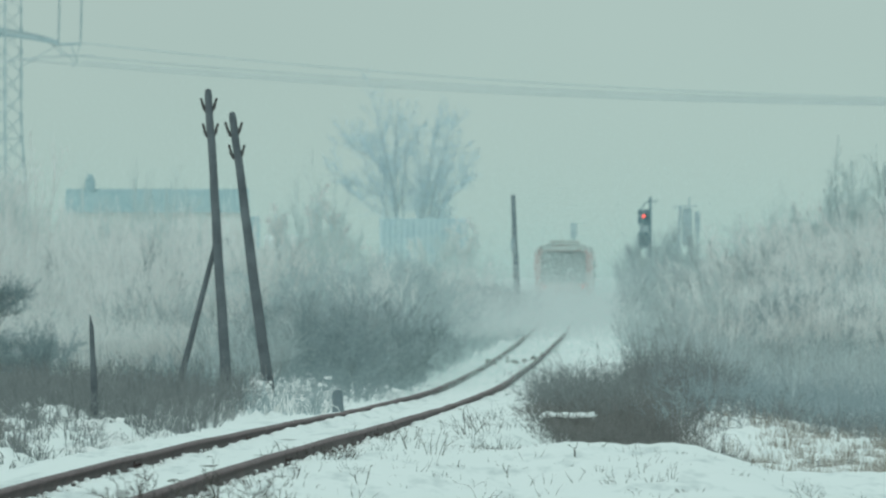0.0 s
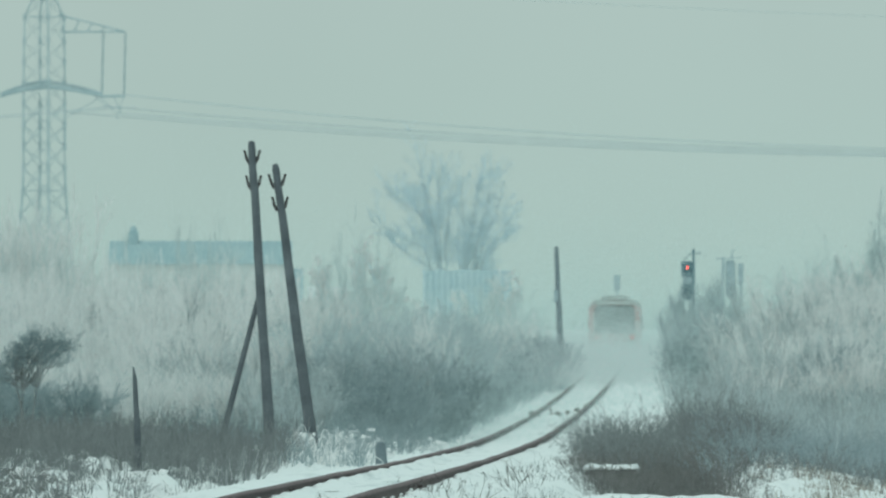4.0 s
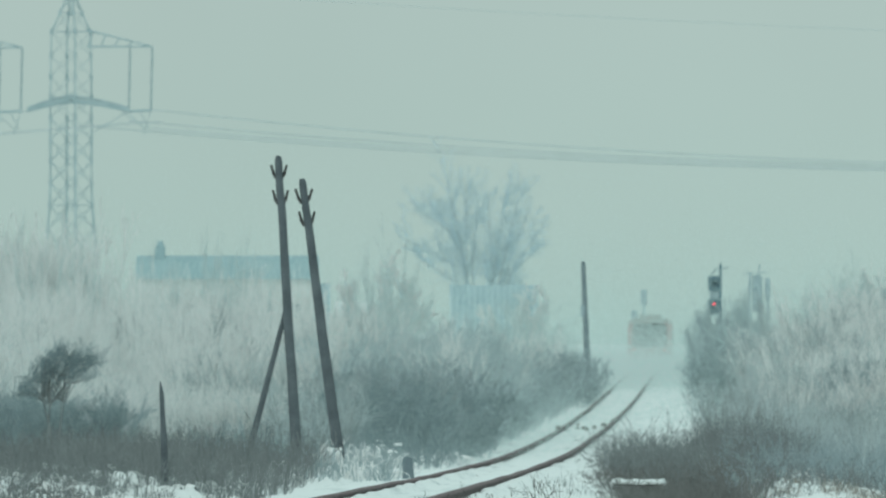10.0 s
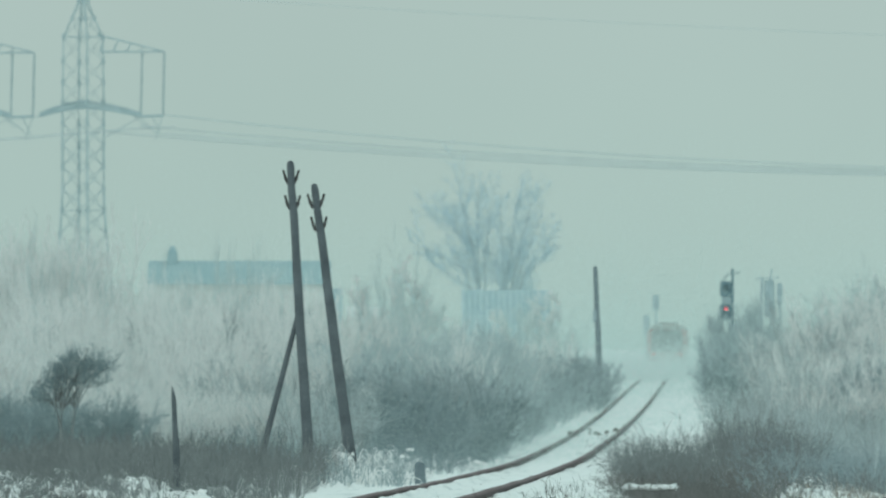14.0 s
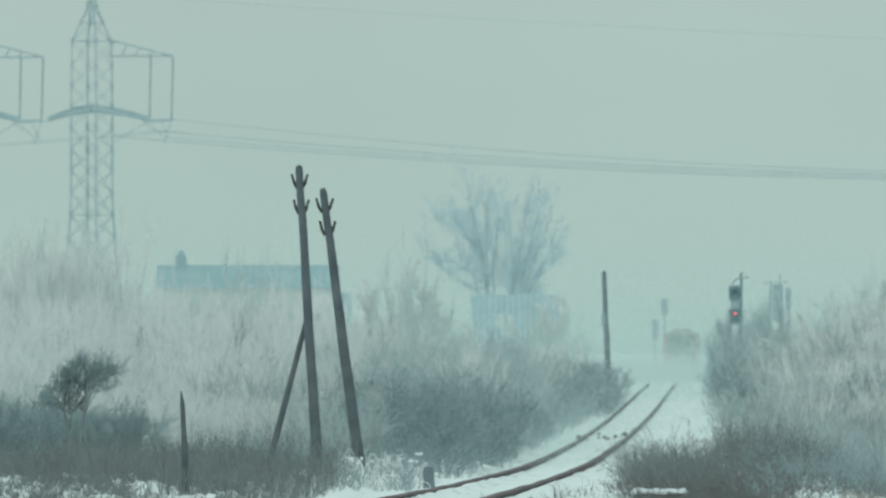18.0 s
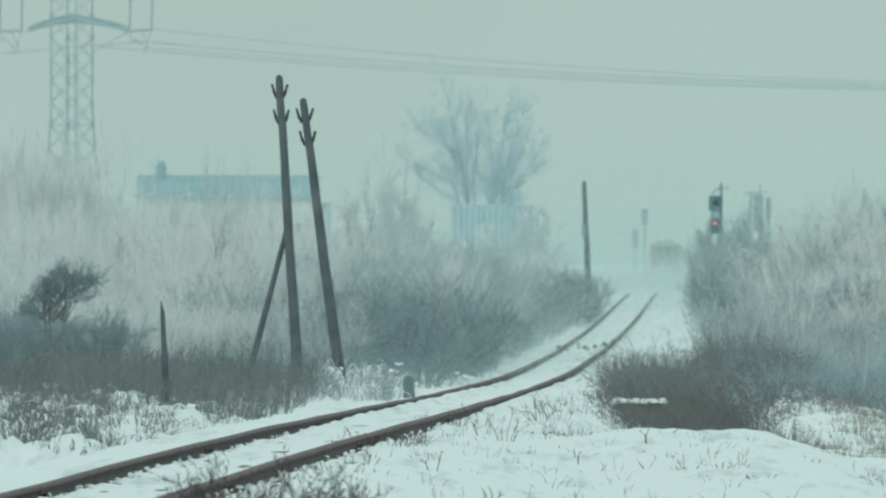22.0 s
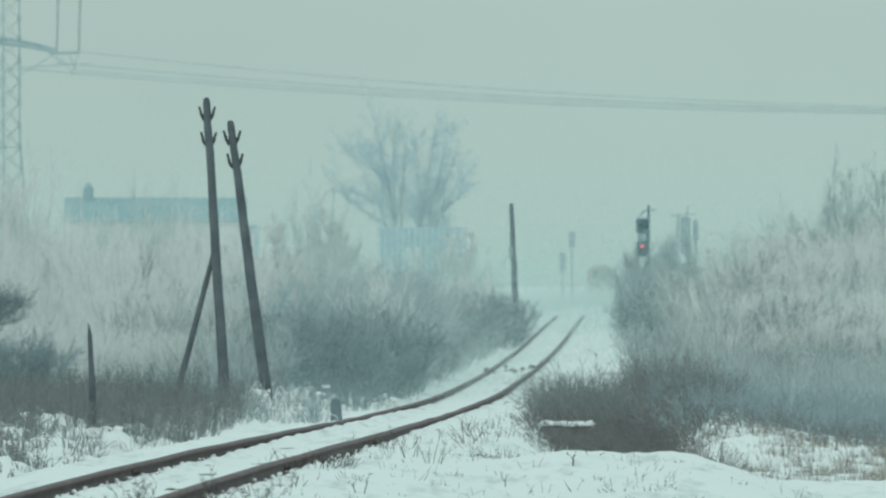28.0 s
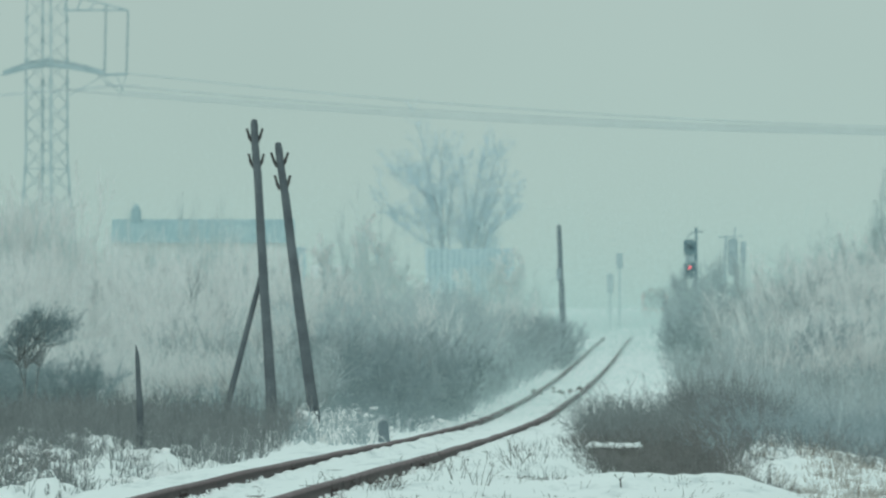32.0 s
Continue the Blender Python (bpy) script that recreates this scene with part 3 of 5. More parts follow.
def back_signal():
    ob = thing("railway_signal", pose(16.35, 452, -0.8), "haze-grey signal seen from behind over the bushes", "signal")
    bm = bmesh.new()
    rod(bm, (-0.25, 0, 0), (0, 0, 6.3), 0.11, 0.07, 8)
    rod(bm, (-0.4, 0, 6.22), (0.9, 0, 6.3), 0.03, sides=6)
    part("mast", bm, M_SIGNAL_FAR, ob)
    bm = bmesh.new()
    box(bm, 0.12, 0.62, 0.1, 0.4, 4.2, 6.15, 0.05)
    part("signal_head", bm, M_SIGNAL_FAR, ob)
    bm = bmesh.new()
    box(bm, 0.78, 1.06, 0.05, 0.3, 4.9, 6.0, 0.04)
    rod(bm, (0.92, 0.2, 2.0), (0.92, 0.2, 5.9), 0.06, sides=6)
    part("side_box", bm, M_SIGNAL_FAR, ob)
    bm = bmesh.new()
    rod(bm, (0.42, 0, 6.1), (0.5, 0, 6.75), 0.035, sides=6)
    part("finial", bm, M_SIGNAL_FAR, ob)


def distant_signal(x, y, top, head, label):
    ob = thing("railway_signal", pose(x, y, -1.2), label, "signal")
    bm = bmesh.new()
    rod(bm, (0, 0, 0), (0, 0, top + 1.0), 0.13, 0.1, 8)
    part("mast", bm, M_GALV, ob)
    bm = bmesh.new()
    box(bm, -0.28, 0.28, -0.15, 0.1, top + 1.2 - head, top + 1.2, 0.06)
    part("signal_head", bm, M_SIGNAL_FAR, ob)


back_signal()
distant_signal(17.9, 760, 6.4, 1.4, "distant haze-paled signal mast beside the line in mist")
distant_signal(17.95, 800, 4.7, 1.9, "short distant signal mast beside the line in mist")


# ---- the railcar ----
def railcar():
    ob = thing("railcar", Matrix(), "red diesel railcar with cream roof, its colours washed pale as by haze", "train")
    # cross-section from the sill over the roof; the car is 24 m long, its rear end at y = 0
    sect = [(-1.38, 0.55), (-1.43, 1.0), (-1.43, 2.6), (-1.4, 2.92), (-1.26, 3.16), (-0.85, 3.3), (0, 3.36), (0.85, 3.3), (1.26, 3.16), (1.4, 2.92), (1.43, 2.6), (1.43, 1.0), (1.38, 0.55)]
    stations = ((0.0, 0.93, 0.05), (0.25, 0.98, 0.02), (0.8, 1.0, 0.0), (23.2, 1.0, 0.0), (23.75, 0.98, 0.02), (24.0, 0.93, 0.05))

    def lofted(lo, hi):
        bm = bmesh.new()
        rows = []
        for y, f, drop in stations:
            row = []
            for x, z in sect[lo:hi]:
                tilt = 0.0 if 0.3 < y < 23.5 else (0.35 if y < 1 else -0.35) * max(0, z - 1.6) / 2.1
                row.append(bm.verts.new((x * f, y + tilt, z - drop * (z > 2.5))))
            rows.append(row)
        for a, b in zip(rows, rows[1:]):
            for i in range(len(a) - 1):
                bm.faces.new((a[i], a[i + 1], b[i + 1], b[i]))
        return bm, rows

    bm, rows = lofted(0, 13)
    for f in (rows[0], list(reversed(rows[-1]))):
        bm.faces.new(f)
    bmesh.ops.recalc_face_normals(bm, faces=bm.faces)
    part("body", bm, M_RED, ob)
    bm, rows = lofted(3, 10)
    c = (0, 12, 2.6)
    for v in bm.verts:
        v.co = Vector(c) + (v.co - Vector(c)) * 1.012
    bmesh.ops.recalc_face_normals(bm, faces=bm.faces)
    bmesh.ops.solidify(bm, geom=bm.faces, thickness=0.02)
    part("roof", bm, M_CREAM, ob, "cream roof greyed as by haze")
    for end in (0, 1):
        s = 1 if end == 0 else -1
        y0 = 0.0 if end == 0 else 24.0
        bm = bmesh.new()
        k = [(-1.0, 1.42), (1.0, 1.42), (1.1, 1.6), (1.08, 2.75), (0.95, 2.96), (-0.95, 2.96), (-1.08, 2.75), (-1.1, 1.6)]
        f = bm.faces.new([bm.verts.new((x, y0 + s * (0.35 * max(0, z - 1.6) / 2.1 - 0.02), z)) for x, z in k])
        bmesh.ops.solidify(bm, geom=[f], thickness=0.015)
        part("windscreen", bm, M_GLASS, ob, "wide dark windscreen paled as by haze")
        bm = bmesh.new()
        box(bm, -0.55, 0.55, y0 - 0.03 * s - 0.03, y0 + 0.03 - 0.03 * s, 3.0, 3.24, 0.02)
        for v in bm.verts:
            v.co.x *= 2.05
            v.co.y += s * 0.26
        part("roof_fairing", bm, M_CREAM, ob, "cream fairing over the windscreen")
        for x in (-0.95, 0.95):
            bm = bmesh.new()
            bmesh.ops.create_cone(bm, cap_ends=True, segments=12, radius1=0.11, radius2=0.11, depth=0.06, matrix=pose(x, y0 - s * 0.02, 1.22, 90))
            part("tail_lamp", bm, M_TAIL if end == 0 else M_GLASS, ob, "round red tail lamp" if end == 0 else "round headlamp")
            bm = bmesh.new()
            rod(bm, (x * 0.92, y0, 0.95), (x * 0.92, y0 - s * 0.5, 0.95), 0.08, sides=10)
            bmesh.ops.create_cone(bm, cap_ends=True, segments=14, radius1=0.2, radius2=0.2, depth=0.05, matrix=pose(x * 0.92, y0 - s * 0.52, 0.95, 90))
            part("buffer", bm, M_UNDER, ob)
        bm = bmesh.new()
        box(bm, -1.15, 1.15, min(y0 - s * 0.05, y0 + s * 0.25), max(y0 - s * 0.05, y0 + s * 0.25), 0.22, 0.62, 0.05)
        part("snowplough", bm, M_UNDER, ob)
    for s in (-1, 1):
        for i in range(9):
            bm = bmesh.new()
            y = 2.6 + i * 2.25
            if i in (2, 6):
                box(bm, min(s * 1.42, s * 1.45), max(s * 1.42, s * 1.45), y - 0.65, y + 0.65, 0.7, 2.75, 0.01)
                part("door", bm, M_CREAM, ob)
            else:
                box(bm, min(s * 1.42, s * 1.45), max(s * 1.42, s * 1.45), y - 0.8, y + 0.8, 1.6, 2.5, 0.01)
                part("side_window", bm, M_GLASS, ob)
    for y in (3.5, 20.5):
        bm = bmesh.new()
        box(bm, -1.0, 1.0, y - 1.6, y + 1.6, 0.4, 0.62, 0.04)
        bogie = part("bogie", bm, M_UNDER, ob)
        for dy in (-1.1, 1.1):
            for x in (-0.75, 0.75):
                bm = bmesh.new()
                bmesh.ops.create_cone(bm, cap_ends=True, segments=20, radius1=0.42, radius2=0.42, depth=0.13, matrix=pose(x, y + dy, 0.42, 0, 90))
                part("wheel", bm, M_UNDER, bogie)
    bm = bmesh.new()
    box(bm, -0.9, 0.9, 6.5, 17.5, 0.45, 0.58, 0.05)
    part("engine_tray", bm, M_UNDER, ob)
    for y in (2.4, 8.0, 13.0, 18.0):
        bm = bmesh.new()
        box(bm, -0.7, 0.7, y - 0.7, y + 0.7, 3.3, 3.5, 0.06)
        part("roof_vent", bm, M_CREAM, ob)
    return ob


CAR = railcar()


# ---- snow thrown up by the train ----
def powder(n, seed, wide, long, high, size, lean=0.0):
    """A drift of tiny flakes, thick over the bed and thinning upward and outward."""
    r = np.random.RandomState(seed)
    y = r.uniform(0, long, n)
    x = r.normal(0, wide, n) * (0.7 + 0.5 * y / long) + lean * y
    z = np.abs(r.gamma(1.5, high / 1.8, n))
    # billows
    k = 0.5 + 0.5 * waves(x * 2, y * 0.35 + z * 1.6, seed + 3, 3.5)
    keep = r.uniform(0, 1, n) < np.clip(0.25 + k, 0, 1)
    c = np.stack([x, y, z], 1)[keep]
    a, b = unit(r.normal(0, 1, c.shape)), r.normal(0, 1, c.shape)
    b = unit(np.cross(a, b))
    s = (size * r.uniform(0.5, 1.3, len(c)))[:, None]
    V = np.stack([c - a * s, c + (a * 0.5 - b * 0.87) * s, c + (a * 0.5 + b * 0.87) * s], 1).reshape(-1, 3)
    ob = obj("snow_dust", quads("snow_dust", V, np.arange(len(V)).reshape(-1, 3)), M_DUST)
    return tagged(ob, "cloud of powder snow whirling behind the train", "snow", kind="stuff")


DUST = [powder(230000, 1, 2.6, 40, 0.6, 0.0165), powder(200000, 2, 4.0, 65, 0.9, 0.019, -0.01), powder(210000, 4, 4.6, 62, 0.9, 0.017, 0.0)]


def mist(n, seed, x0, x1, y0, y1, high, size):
    """A bank of fine flakes that stands in for haze, thick near the ground."""
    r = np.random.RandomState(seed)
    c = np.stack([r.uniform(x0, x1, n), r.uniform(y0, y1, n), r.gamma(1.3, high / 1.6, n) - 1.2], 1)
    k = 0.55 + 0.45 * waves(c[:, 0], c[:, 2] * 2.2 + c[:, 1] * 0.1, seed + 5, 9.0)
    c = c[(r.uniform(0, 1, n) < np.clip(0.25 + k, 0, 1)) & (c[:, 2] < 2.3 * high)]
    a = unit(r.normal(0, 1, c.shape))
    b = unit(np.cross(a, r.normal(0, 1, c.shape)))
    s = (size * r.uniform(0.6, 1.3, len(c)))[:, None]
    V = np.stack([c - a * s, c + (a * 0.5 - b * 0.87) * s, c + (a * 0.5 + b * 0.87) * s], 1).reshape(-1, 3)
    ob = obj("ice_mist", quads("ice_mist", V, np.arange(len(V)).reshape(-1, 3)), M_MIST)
    return tagged(ob, "thin bank of tiny flakes standing in for haze over the fields", "mist", kind="stuff")


# flake banks added at several depths to pale whatever lies beyond
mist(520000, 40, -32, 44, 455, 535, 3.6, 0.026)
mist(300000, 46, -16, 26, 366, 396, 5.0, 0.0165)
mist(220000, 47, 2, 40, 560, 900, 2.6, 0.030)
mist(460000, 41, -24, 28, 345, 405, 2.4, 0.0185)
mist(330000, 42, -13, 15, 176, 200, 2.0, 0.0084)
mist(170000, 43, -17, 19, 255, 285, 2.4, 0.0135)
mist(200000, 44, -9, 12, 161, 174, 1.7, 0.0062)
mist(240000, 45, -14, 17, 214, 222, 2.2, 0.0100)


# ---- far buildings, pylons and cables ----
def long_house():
    ob = thing("long_house", pose(-21.9, 600, -1.3), "long pale house with a haze-blued sheet roof in mist", "building")
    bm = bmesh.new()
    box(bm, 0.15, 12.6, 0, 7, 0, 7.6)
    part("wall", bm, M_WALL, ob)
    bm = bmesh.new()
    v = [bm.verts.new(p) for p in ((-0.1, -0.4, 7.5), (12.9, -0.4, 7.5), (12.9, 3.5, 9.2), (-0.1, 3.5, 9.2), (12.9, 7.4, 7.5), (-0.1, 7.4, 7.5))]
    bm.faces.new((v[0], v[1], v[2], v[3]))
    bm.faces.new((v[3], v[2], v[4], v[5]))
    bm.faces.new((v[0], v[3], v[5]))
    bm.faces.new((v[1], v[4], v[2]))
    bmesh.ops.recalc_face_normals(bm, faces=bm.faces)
    part("roof", bm, M_ROOF, ob, "haze-blued sheet roof")
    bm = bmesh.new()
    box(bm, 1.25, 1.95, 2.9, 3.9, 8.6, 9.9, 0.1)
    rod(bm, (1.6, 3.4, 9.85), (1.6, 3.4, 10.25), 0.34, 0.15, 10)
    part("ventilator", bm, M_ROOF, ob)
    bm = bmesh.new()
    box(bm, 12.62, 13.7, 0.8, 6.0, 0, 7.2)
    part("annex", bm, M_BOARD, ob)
    for i in range(6):
        bm = bmesh.new()
        box(bm, 1.4 + 1.9 * i, 2.3 + 1.9 * i, -0.06, 0.02, 4.6, 5.8, 0.02)
        w = part("window", bm, M_WALL, ob)
        bm = bmesh.new()
        box(bm, 1.48 + 1.9 * i, 2.22 + 1.9 * i, -0.075, -0.055, 4.68, 5.72)
        part("pane", bm, M_PANE, w)


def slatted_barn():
    ob = thing("slatted_barn", pose(0.35, 575, -1.2), "haze-blued boarded barn standing behind a bare tree", "building")
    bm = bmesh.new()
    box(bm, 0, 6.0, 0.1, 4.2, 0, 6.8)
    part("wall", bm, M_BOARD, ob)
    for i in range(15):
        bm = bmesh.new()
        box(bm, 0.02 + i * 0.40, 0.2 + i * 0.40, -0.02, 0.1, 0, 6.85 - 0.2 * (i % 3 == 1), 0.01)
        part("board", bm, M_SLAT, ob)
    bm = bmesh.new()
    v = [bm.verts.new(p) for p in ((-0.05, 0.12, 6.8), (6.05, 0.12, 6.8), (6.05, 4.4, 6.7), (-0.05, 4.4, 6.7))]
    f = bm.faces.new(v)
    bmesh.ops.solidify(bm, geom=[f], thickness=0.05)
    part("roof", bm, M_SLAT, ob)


def snowy_shed():
    ob = thing("snowy_shed", pose(-6.4, 505, -1.2), "small pale shed with a snow-covered roof", "shed")
    bm = bmesh.new()
    box(bm, 0, 2.0, 0, 2.5, 0, 4.6)
    part("wall", bm, M_WALL, ob)
    bm = bmesh.new()
    v = [bm.verts.new(p) for p in ((-0.2, -0.2, 4.5), (2.2, -0.2, 4.5), (2.2, 2.7, 5.4), (-0.2, 2.7, 5.4))]
    f = bm.faces.new(v)
    bmesh.ops.solidify(bm, geom=[f], thickness=0.15)
    part("roof", bm, M_SNOW, ob, "thick snow on the roof")


long_house()
slatted_barn()
snowy_shed()


def pylon():
    ob = thing("pylon", pose(-39.8, 900, -1.3), "haze-paled steel lattice pylon with two cross-arms", "pylon", "pylons of the power line")
    levels = [0, 4.5, 8.5, 12, 15, 17.5, 19.9, 22.2, 24.5, 26.8, 29.0, 31.2, 33.4, 36.0, 38.0, 39.8]
    half = [3.0, 2.6, 2.25, 1.98, 1.78, 1.64, 1.58, 1.58, 1.58, 1.58, 1.58, 1.56, 1.54, 1.5, 0.85, 0.35]
    corner = [(1, 1), (-1, 1), (-1, -1), (1, -1)]
    turn = pose(0, 0, 0, 0, 0, -31)

    def at(i, c):
        return turn @ Vector((corner[c][0] * half[i], corner[c][1] * half[i], levels[i]))

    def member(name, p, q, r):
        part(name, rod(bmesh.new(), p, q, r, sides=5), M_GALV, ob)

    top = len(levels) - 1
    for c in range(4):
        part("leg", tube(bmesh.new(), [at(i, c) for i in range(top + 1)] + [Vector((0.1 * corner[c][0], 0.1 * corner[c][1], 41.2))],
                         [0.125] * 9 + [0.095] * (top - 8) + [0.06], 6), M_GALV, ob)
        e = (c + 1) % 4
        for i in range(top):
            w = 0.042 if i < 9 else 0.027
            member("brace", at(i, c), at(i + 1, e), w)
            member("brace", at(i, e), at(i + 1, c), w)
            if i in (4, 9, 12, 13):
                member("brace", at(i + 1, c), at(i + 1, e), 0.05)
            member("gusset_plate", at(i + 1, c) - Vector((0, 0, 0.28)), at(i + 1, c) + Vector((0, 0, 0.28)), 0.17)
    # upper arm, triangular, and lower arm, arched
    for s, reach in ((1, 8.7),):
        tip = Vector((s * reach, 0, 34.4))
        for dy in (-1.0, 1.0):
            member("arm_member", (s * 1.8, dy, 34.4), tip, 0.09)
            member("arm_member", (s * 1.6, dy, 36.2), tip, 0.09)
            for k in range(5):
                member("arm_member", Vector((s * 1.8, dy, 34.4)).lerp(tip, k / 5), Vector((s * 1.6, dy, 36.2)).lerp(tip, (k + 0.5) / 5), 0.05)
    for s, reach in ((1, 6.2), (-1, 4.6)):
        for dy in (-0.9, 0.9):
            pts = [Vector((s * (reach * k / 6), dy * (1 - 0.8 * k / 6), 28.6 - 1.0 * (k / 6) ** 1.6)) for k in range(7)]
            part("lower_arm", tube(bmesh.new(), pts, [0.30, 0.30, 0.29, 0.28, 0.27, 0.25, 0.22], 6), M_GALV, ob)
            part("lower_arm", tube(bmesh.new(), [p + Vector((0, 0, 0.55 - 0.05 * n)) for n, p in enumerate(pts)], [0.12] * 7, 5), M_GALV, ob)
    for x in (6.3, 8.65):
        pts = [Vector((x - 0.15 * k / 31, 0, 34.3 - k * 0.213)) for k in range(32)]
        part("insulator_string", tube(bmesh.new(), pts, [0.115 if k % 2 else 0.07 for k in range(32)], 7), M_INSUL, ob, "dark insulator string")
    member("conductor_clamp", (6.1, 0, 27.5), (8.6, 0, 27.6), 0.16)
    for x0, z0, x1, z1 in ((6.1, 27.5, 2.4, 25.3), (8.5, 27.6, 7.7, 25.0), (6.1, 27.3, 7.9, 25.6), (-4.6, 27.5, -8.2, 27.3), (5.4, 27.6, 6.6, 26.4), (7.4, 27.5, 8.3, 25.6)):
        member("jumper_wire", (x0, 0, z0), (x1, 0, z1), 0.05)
    return ob


first_pylon = pylon()
copy_thing(first_pylon, pose(-53.8, 903, -1.3))


def cable(x0, z0, x1, z1, sag, y, r):
    n = 60
    pts = []
    for i in range(n + 1):
        f = i / n
        pts.append((x0 + (x1 - x0) * f, y + 40 * f, z0 + (z1 - z0) * f - 4 * sag * f * (1 - f)))
    V = []
    F = []
    for i, p in enumerate(pts):
        for j in range(5):
            a = 2 * math.pi * j / 5
            V.append((p[0], p[1] + r * math.cos(a), p[2] + r * math.sin(a)))
    for i in range(n):
        for j in range(5):
            F.append((i * 5 + j, i * 5 + (j + 1) % 5, i * 5 + 5 + (j + 1) % 5, i * 5 + 5 + j))
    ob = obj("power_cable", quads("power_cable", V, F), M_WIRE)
    tagged(ob, "thin haze-paled overhead power cable hanging from pylon to pylon", "cable", "cables of the power line")


for x, z, sag in ((-31.2, 26.4, 6.2), (-33.5, 25.2, 5.2), (-31.2, 24.4, 4.7), (-37.6, 24.6, 5.0)):
    cable(x, z, x + 220, z + 1.0, sag, 900, 0.072)
for x in (-31.2, -33.5):
    cable(x - 400, 26.8, x, 26.2, 9.0, 900, 0.055)
cable(-39.8, 39.9, 300, 39.5, 6.0, 900, 0.03)


# ---- trees and brush ----
def plant(name, levels, mats, thick, label, category, group="", stem="trunk"):
    """A thing with its stems and its twigs as two parts."""
    ob = tagged(new(name), label, category, group)
    last = len(levels) - 1
    a = [(spikes if i == last else twigs)(P, np.full(len(P), r)) for i, (P, r) in enumerate(zip(levels, thick))]
    cut = 1 if len(a) < 4 else 2
    for piece, sub, mat in ((stem, a[:cut], mats[0]), ("crown", a[cut:], mats[1])):
        p = obj(piece, joined(piece, sub), mat, ob)
        if piece == "stem_clump":
            tagged(p, kind="stuff")
    return ob


def willow(seed, height, n, spread, mats, lean=0.25, thick=(0.022, 0.012, 0.0085), counts=(10, 6), tilt=0.35, label="", name="frosted_shrub", up=0.25):
    r = np.random.RandomState(seed)
    s = stems(r, n, spread, height, lean)
    b = grow(r, s, counts[0], 0.42, tilt, up, 0.2, 1.0)
    t = grow(r, b, counts[1], 0.55, tilt + 0.1, up, 0.15, 1.0)
    return plant(name, (s, b, t), mats, thick, label, "shrub", "frosted shrubs", "stem_clump")


def spot(b, y):
    """Across from the bearing b, in thousandths of the distance y."""
    return b * y / 1000.0


def scatter(protos, places):
    for i, (x, y, s, zs) in enumerate(places):
        p = protos[i % len(protos)]
        m = pose(x, y, float(land(x, y)) - 0.02, 0, 0, (i * 137) % 360) @ Matrix.Diagonal((s, s, s * zs, 1))
        if i < len(protos):
            p.matrix_basis = m
        else:
            copy_thing(p, m).matrix_basis = m


RNG = np.random.RandomState(77)
L_FROST = "tall hoar-frosted bare shrub with upright pale twigs"
frosty = [willow(100 + i, 4.6, 18, 0.9, (M_HALF, M_FROST), 0.25, (0.018, 0.0075, 0.0058), (13, 9), label=L_FROST) for i in range(4)]
places = []
for row, (y, b0, b1, n, h) in enumerate(((205, -58, -14, 11, 0.58), (235, -60, -12, 13, 0.74), (270, -60, -10, 14, 0.90))):
    for i in range(n):
        b = b0 + (b1 - b0) * (i + RNG.uniform(0.1, 0.9)) / n
        places.append((spot(b, y), y + RNG.uniform(-9, 9), h * RNG.uniform(0.85, 1.1), 1.0))
# the lower frosted bushes beyond the two poles
for y, b0, b1, n, h in ((230, -14, 4, 5, 0.58), (290, -10, 8, 6, 0.62), (345, -8, 12, 6, 0.66)):
    for i in range(n):
        b = b0 + (b1 - b0) * (i + RNG.uniform(0.1, 0.9)) / n
        places.append((spot(b, y), y + RNG.uniform(-9, 9), h * RNG.uniform(0.8, 1.15), 1.0))
scatter(frosty, places)
# the tall back of the thicket before the house and the pylon
lofty = [willow(120 + i, 6.4, 20, 1.3, (M_HALF, M_FROST), 0.2, (0.022, 0.0085, 0.0058), (16, 10), 0.28, "tall slender hoar-frosted shrub with a feathery top", "frosted_shrub") for i in range(3)]
places = []
for y, b0, b1, n, h in ((300, -61, -43, 7, 0.86), (322, -62, -43, 7, 0.96), (305, -41, -20, 7, 0.64), (325, -38, -22, 5, 0.64)):
    for i in range(n):
        b = b0 + (b1 - b0) * (i + RNG.uniform(0.1, 0.9)) / n
        places.append((spot(b, y), y + RNG.uniform(-8, 8), h * RNG.uniform(0.88, 1.12), 1.0))
for i in range(10):
    b, y = 40.5 + 2.6 * (i + RNG.uniform(0.1, 0.9)), 345 + RNG.uniform(-8, 8)
    places.append((spot(b, y), y, (0.56 + 0.32 * i / 9) * RNG.uniform(0.9, 1.1), 1.0))
scatter(lofty, places)
# the thicket across the track: rounded bushes, some white with frost and some half bare
plume = [willow(130 + i, 3.0, 30, 0.95, (M_HALF, M_FROST), 0.5, (0.014, 0.0065, 0.005), (12, 10), 0.45, "rounded bush of fine twigs white with hoar frost", "frosted_bush", 0.12) for i in range(4)]
places = []
for y, b0, b1, n, h in ((205, 40, 46, 2, 0.62), (212, 44, 64, 5, 0.62), (238, 40, 65, 7, 0.80), (268, 39.5, 66, 8, 1.0), (300, 38.5, 66, 10, 1.22), (322, 40, 66, 8, 1.42), (345, 47, 67, 6, 1.75)):
    for i in range(n):
        b = b0 + (b1 - b0) * (i + RNG.uniform(0.1, 0.9)) / n
        rise = 0.82 + 0.3 * (b - b0) / (b1 - b0)
        places.append((spot(b, y), y + RNG.uniform(-9, 9), h * rise * RNG.uniform(0.8, 1.15), 1.0))
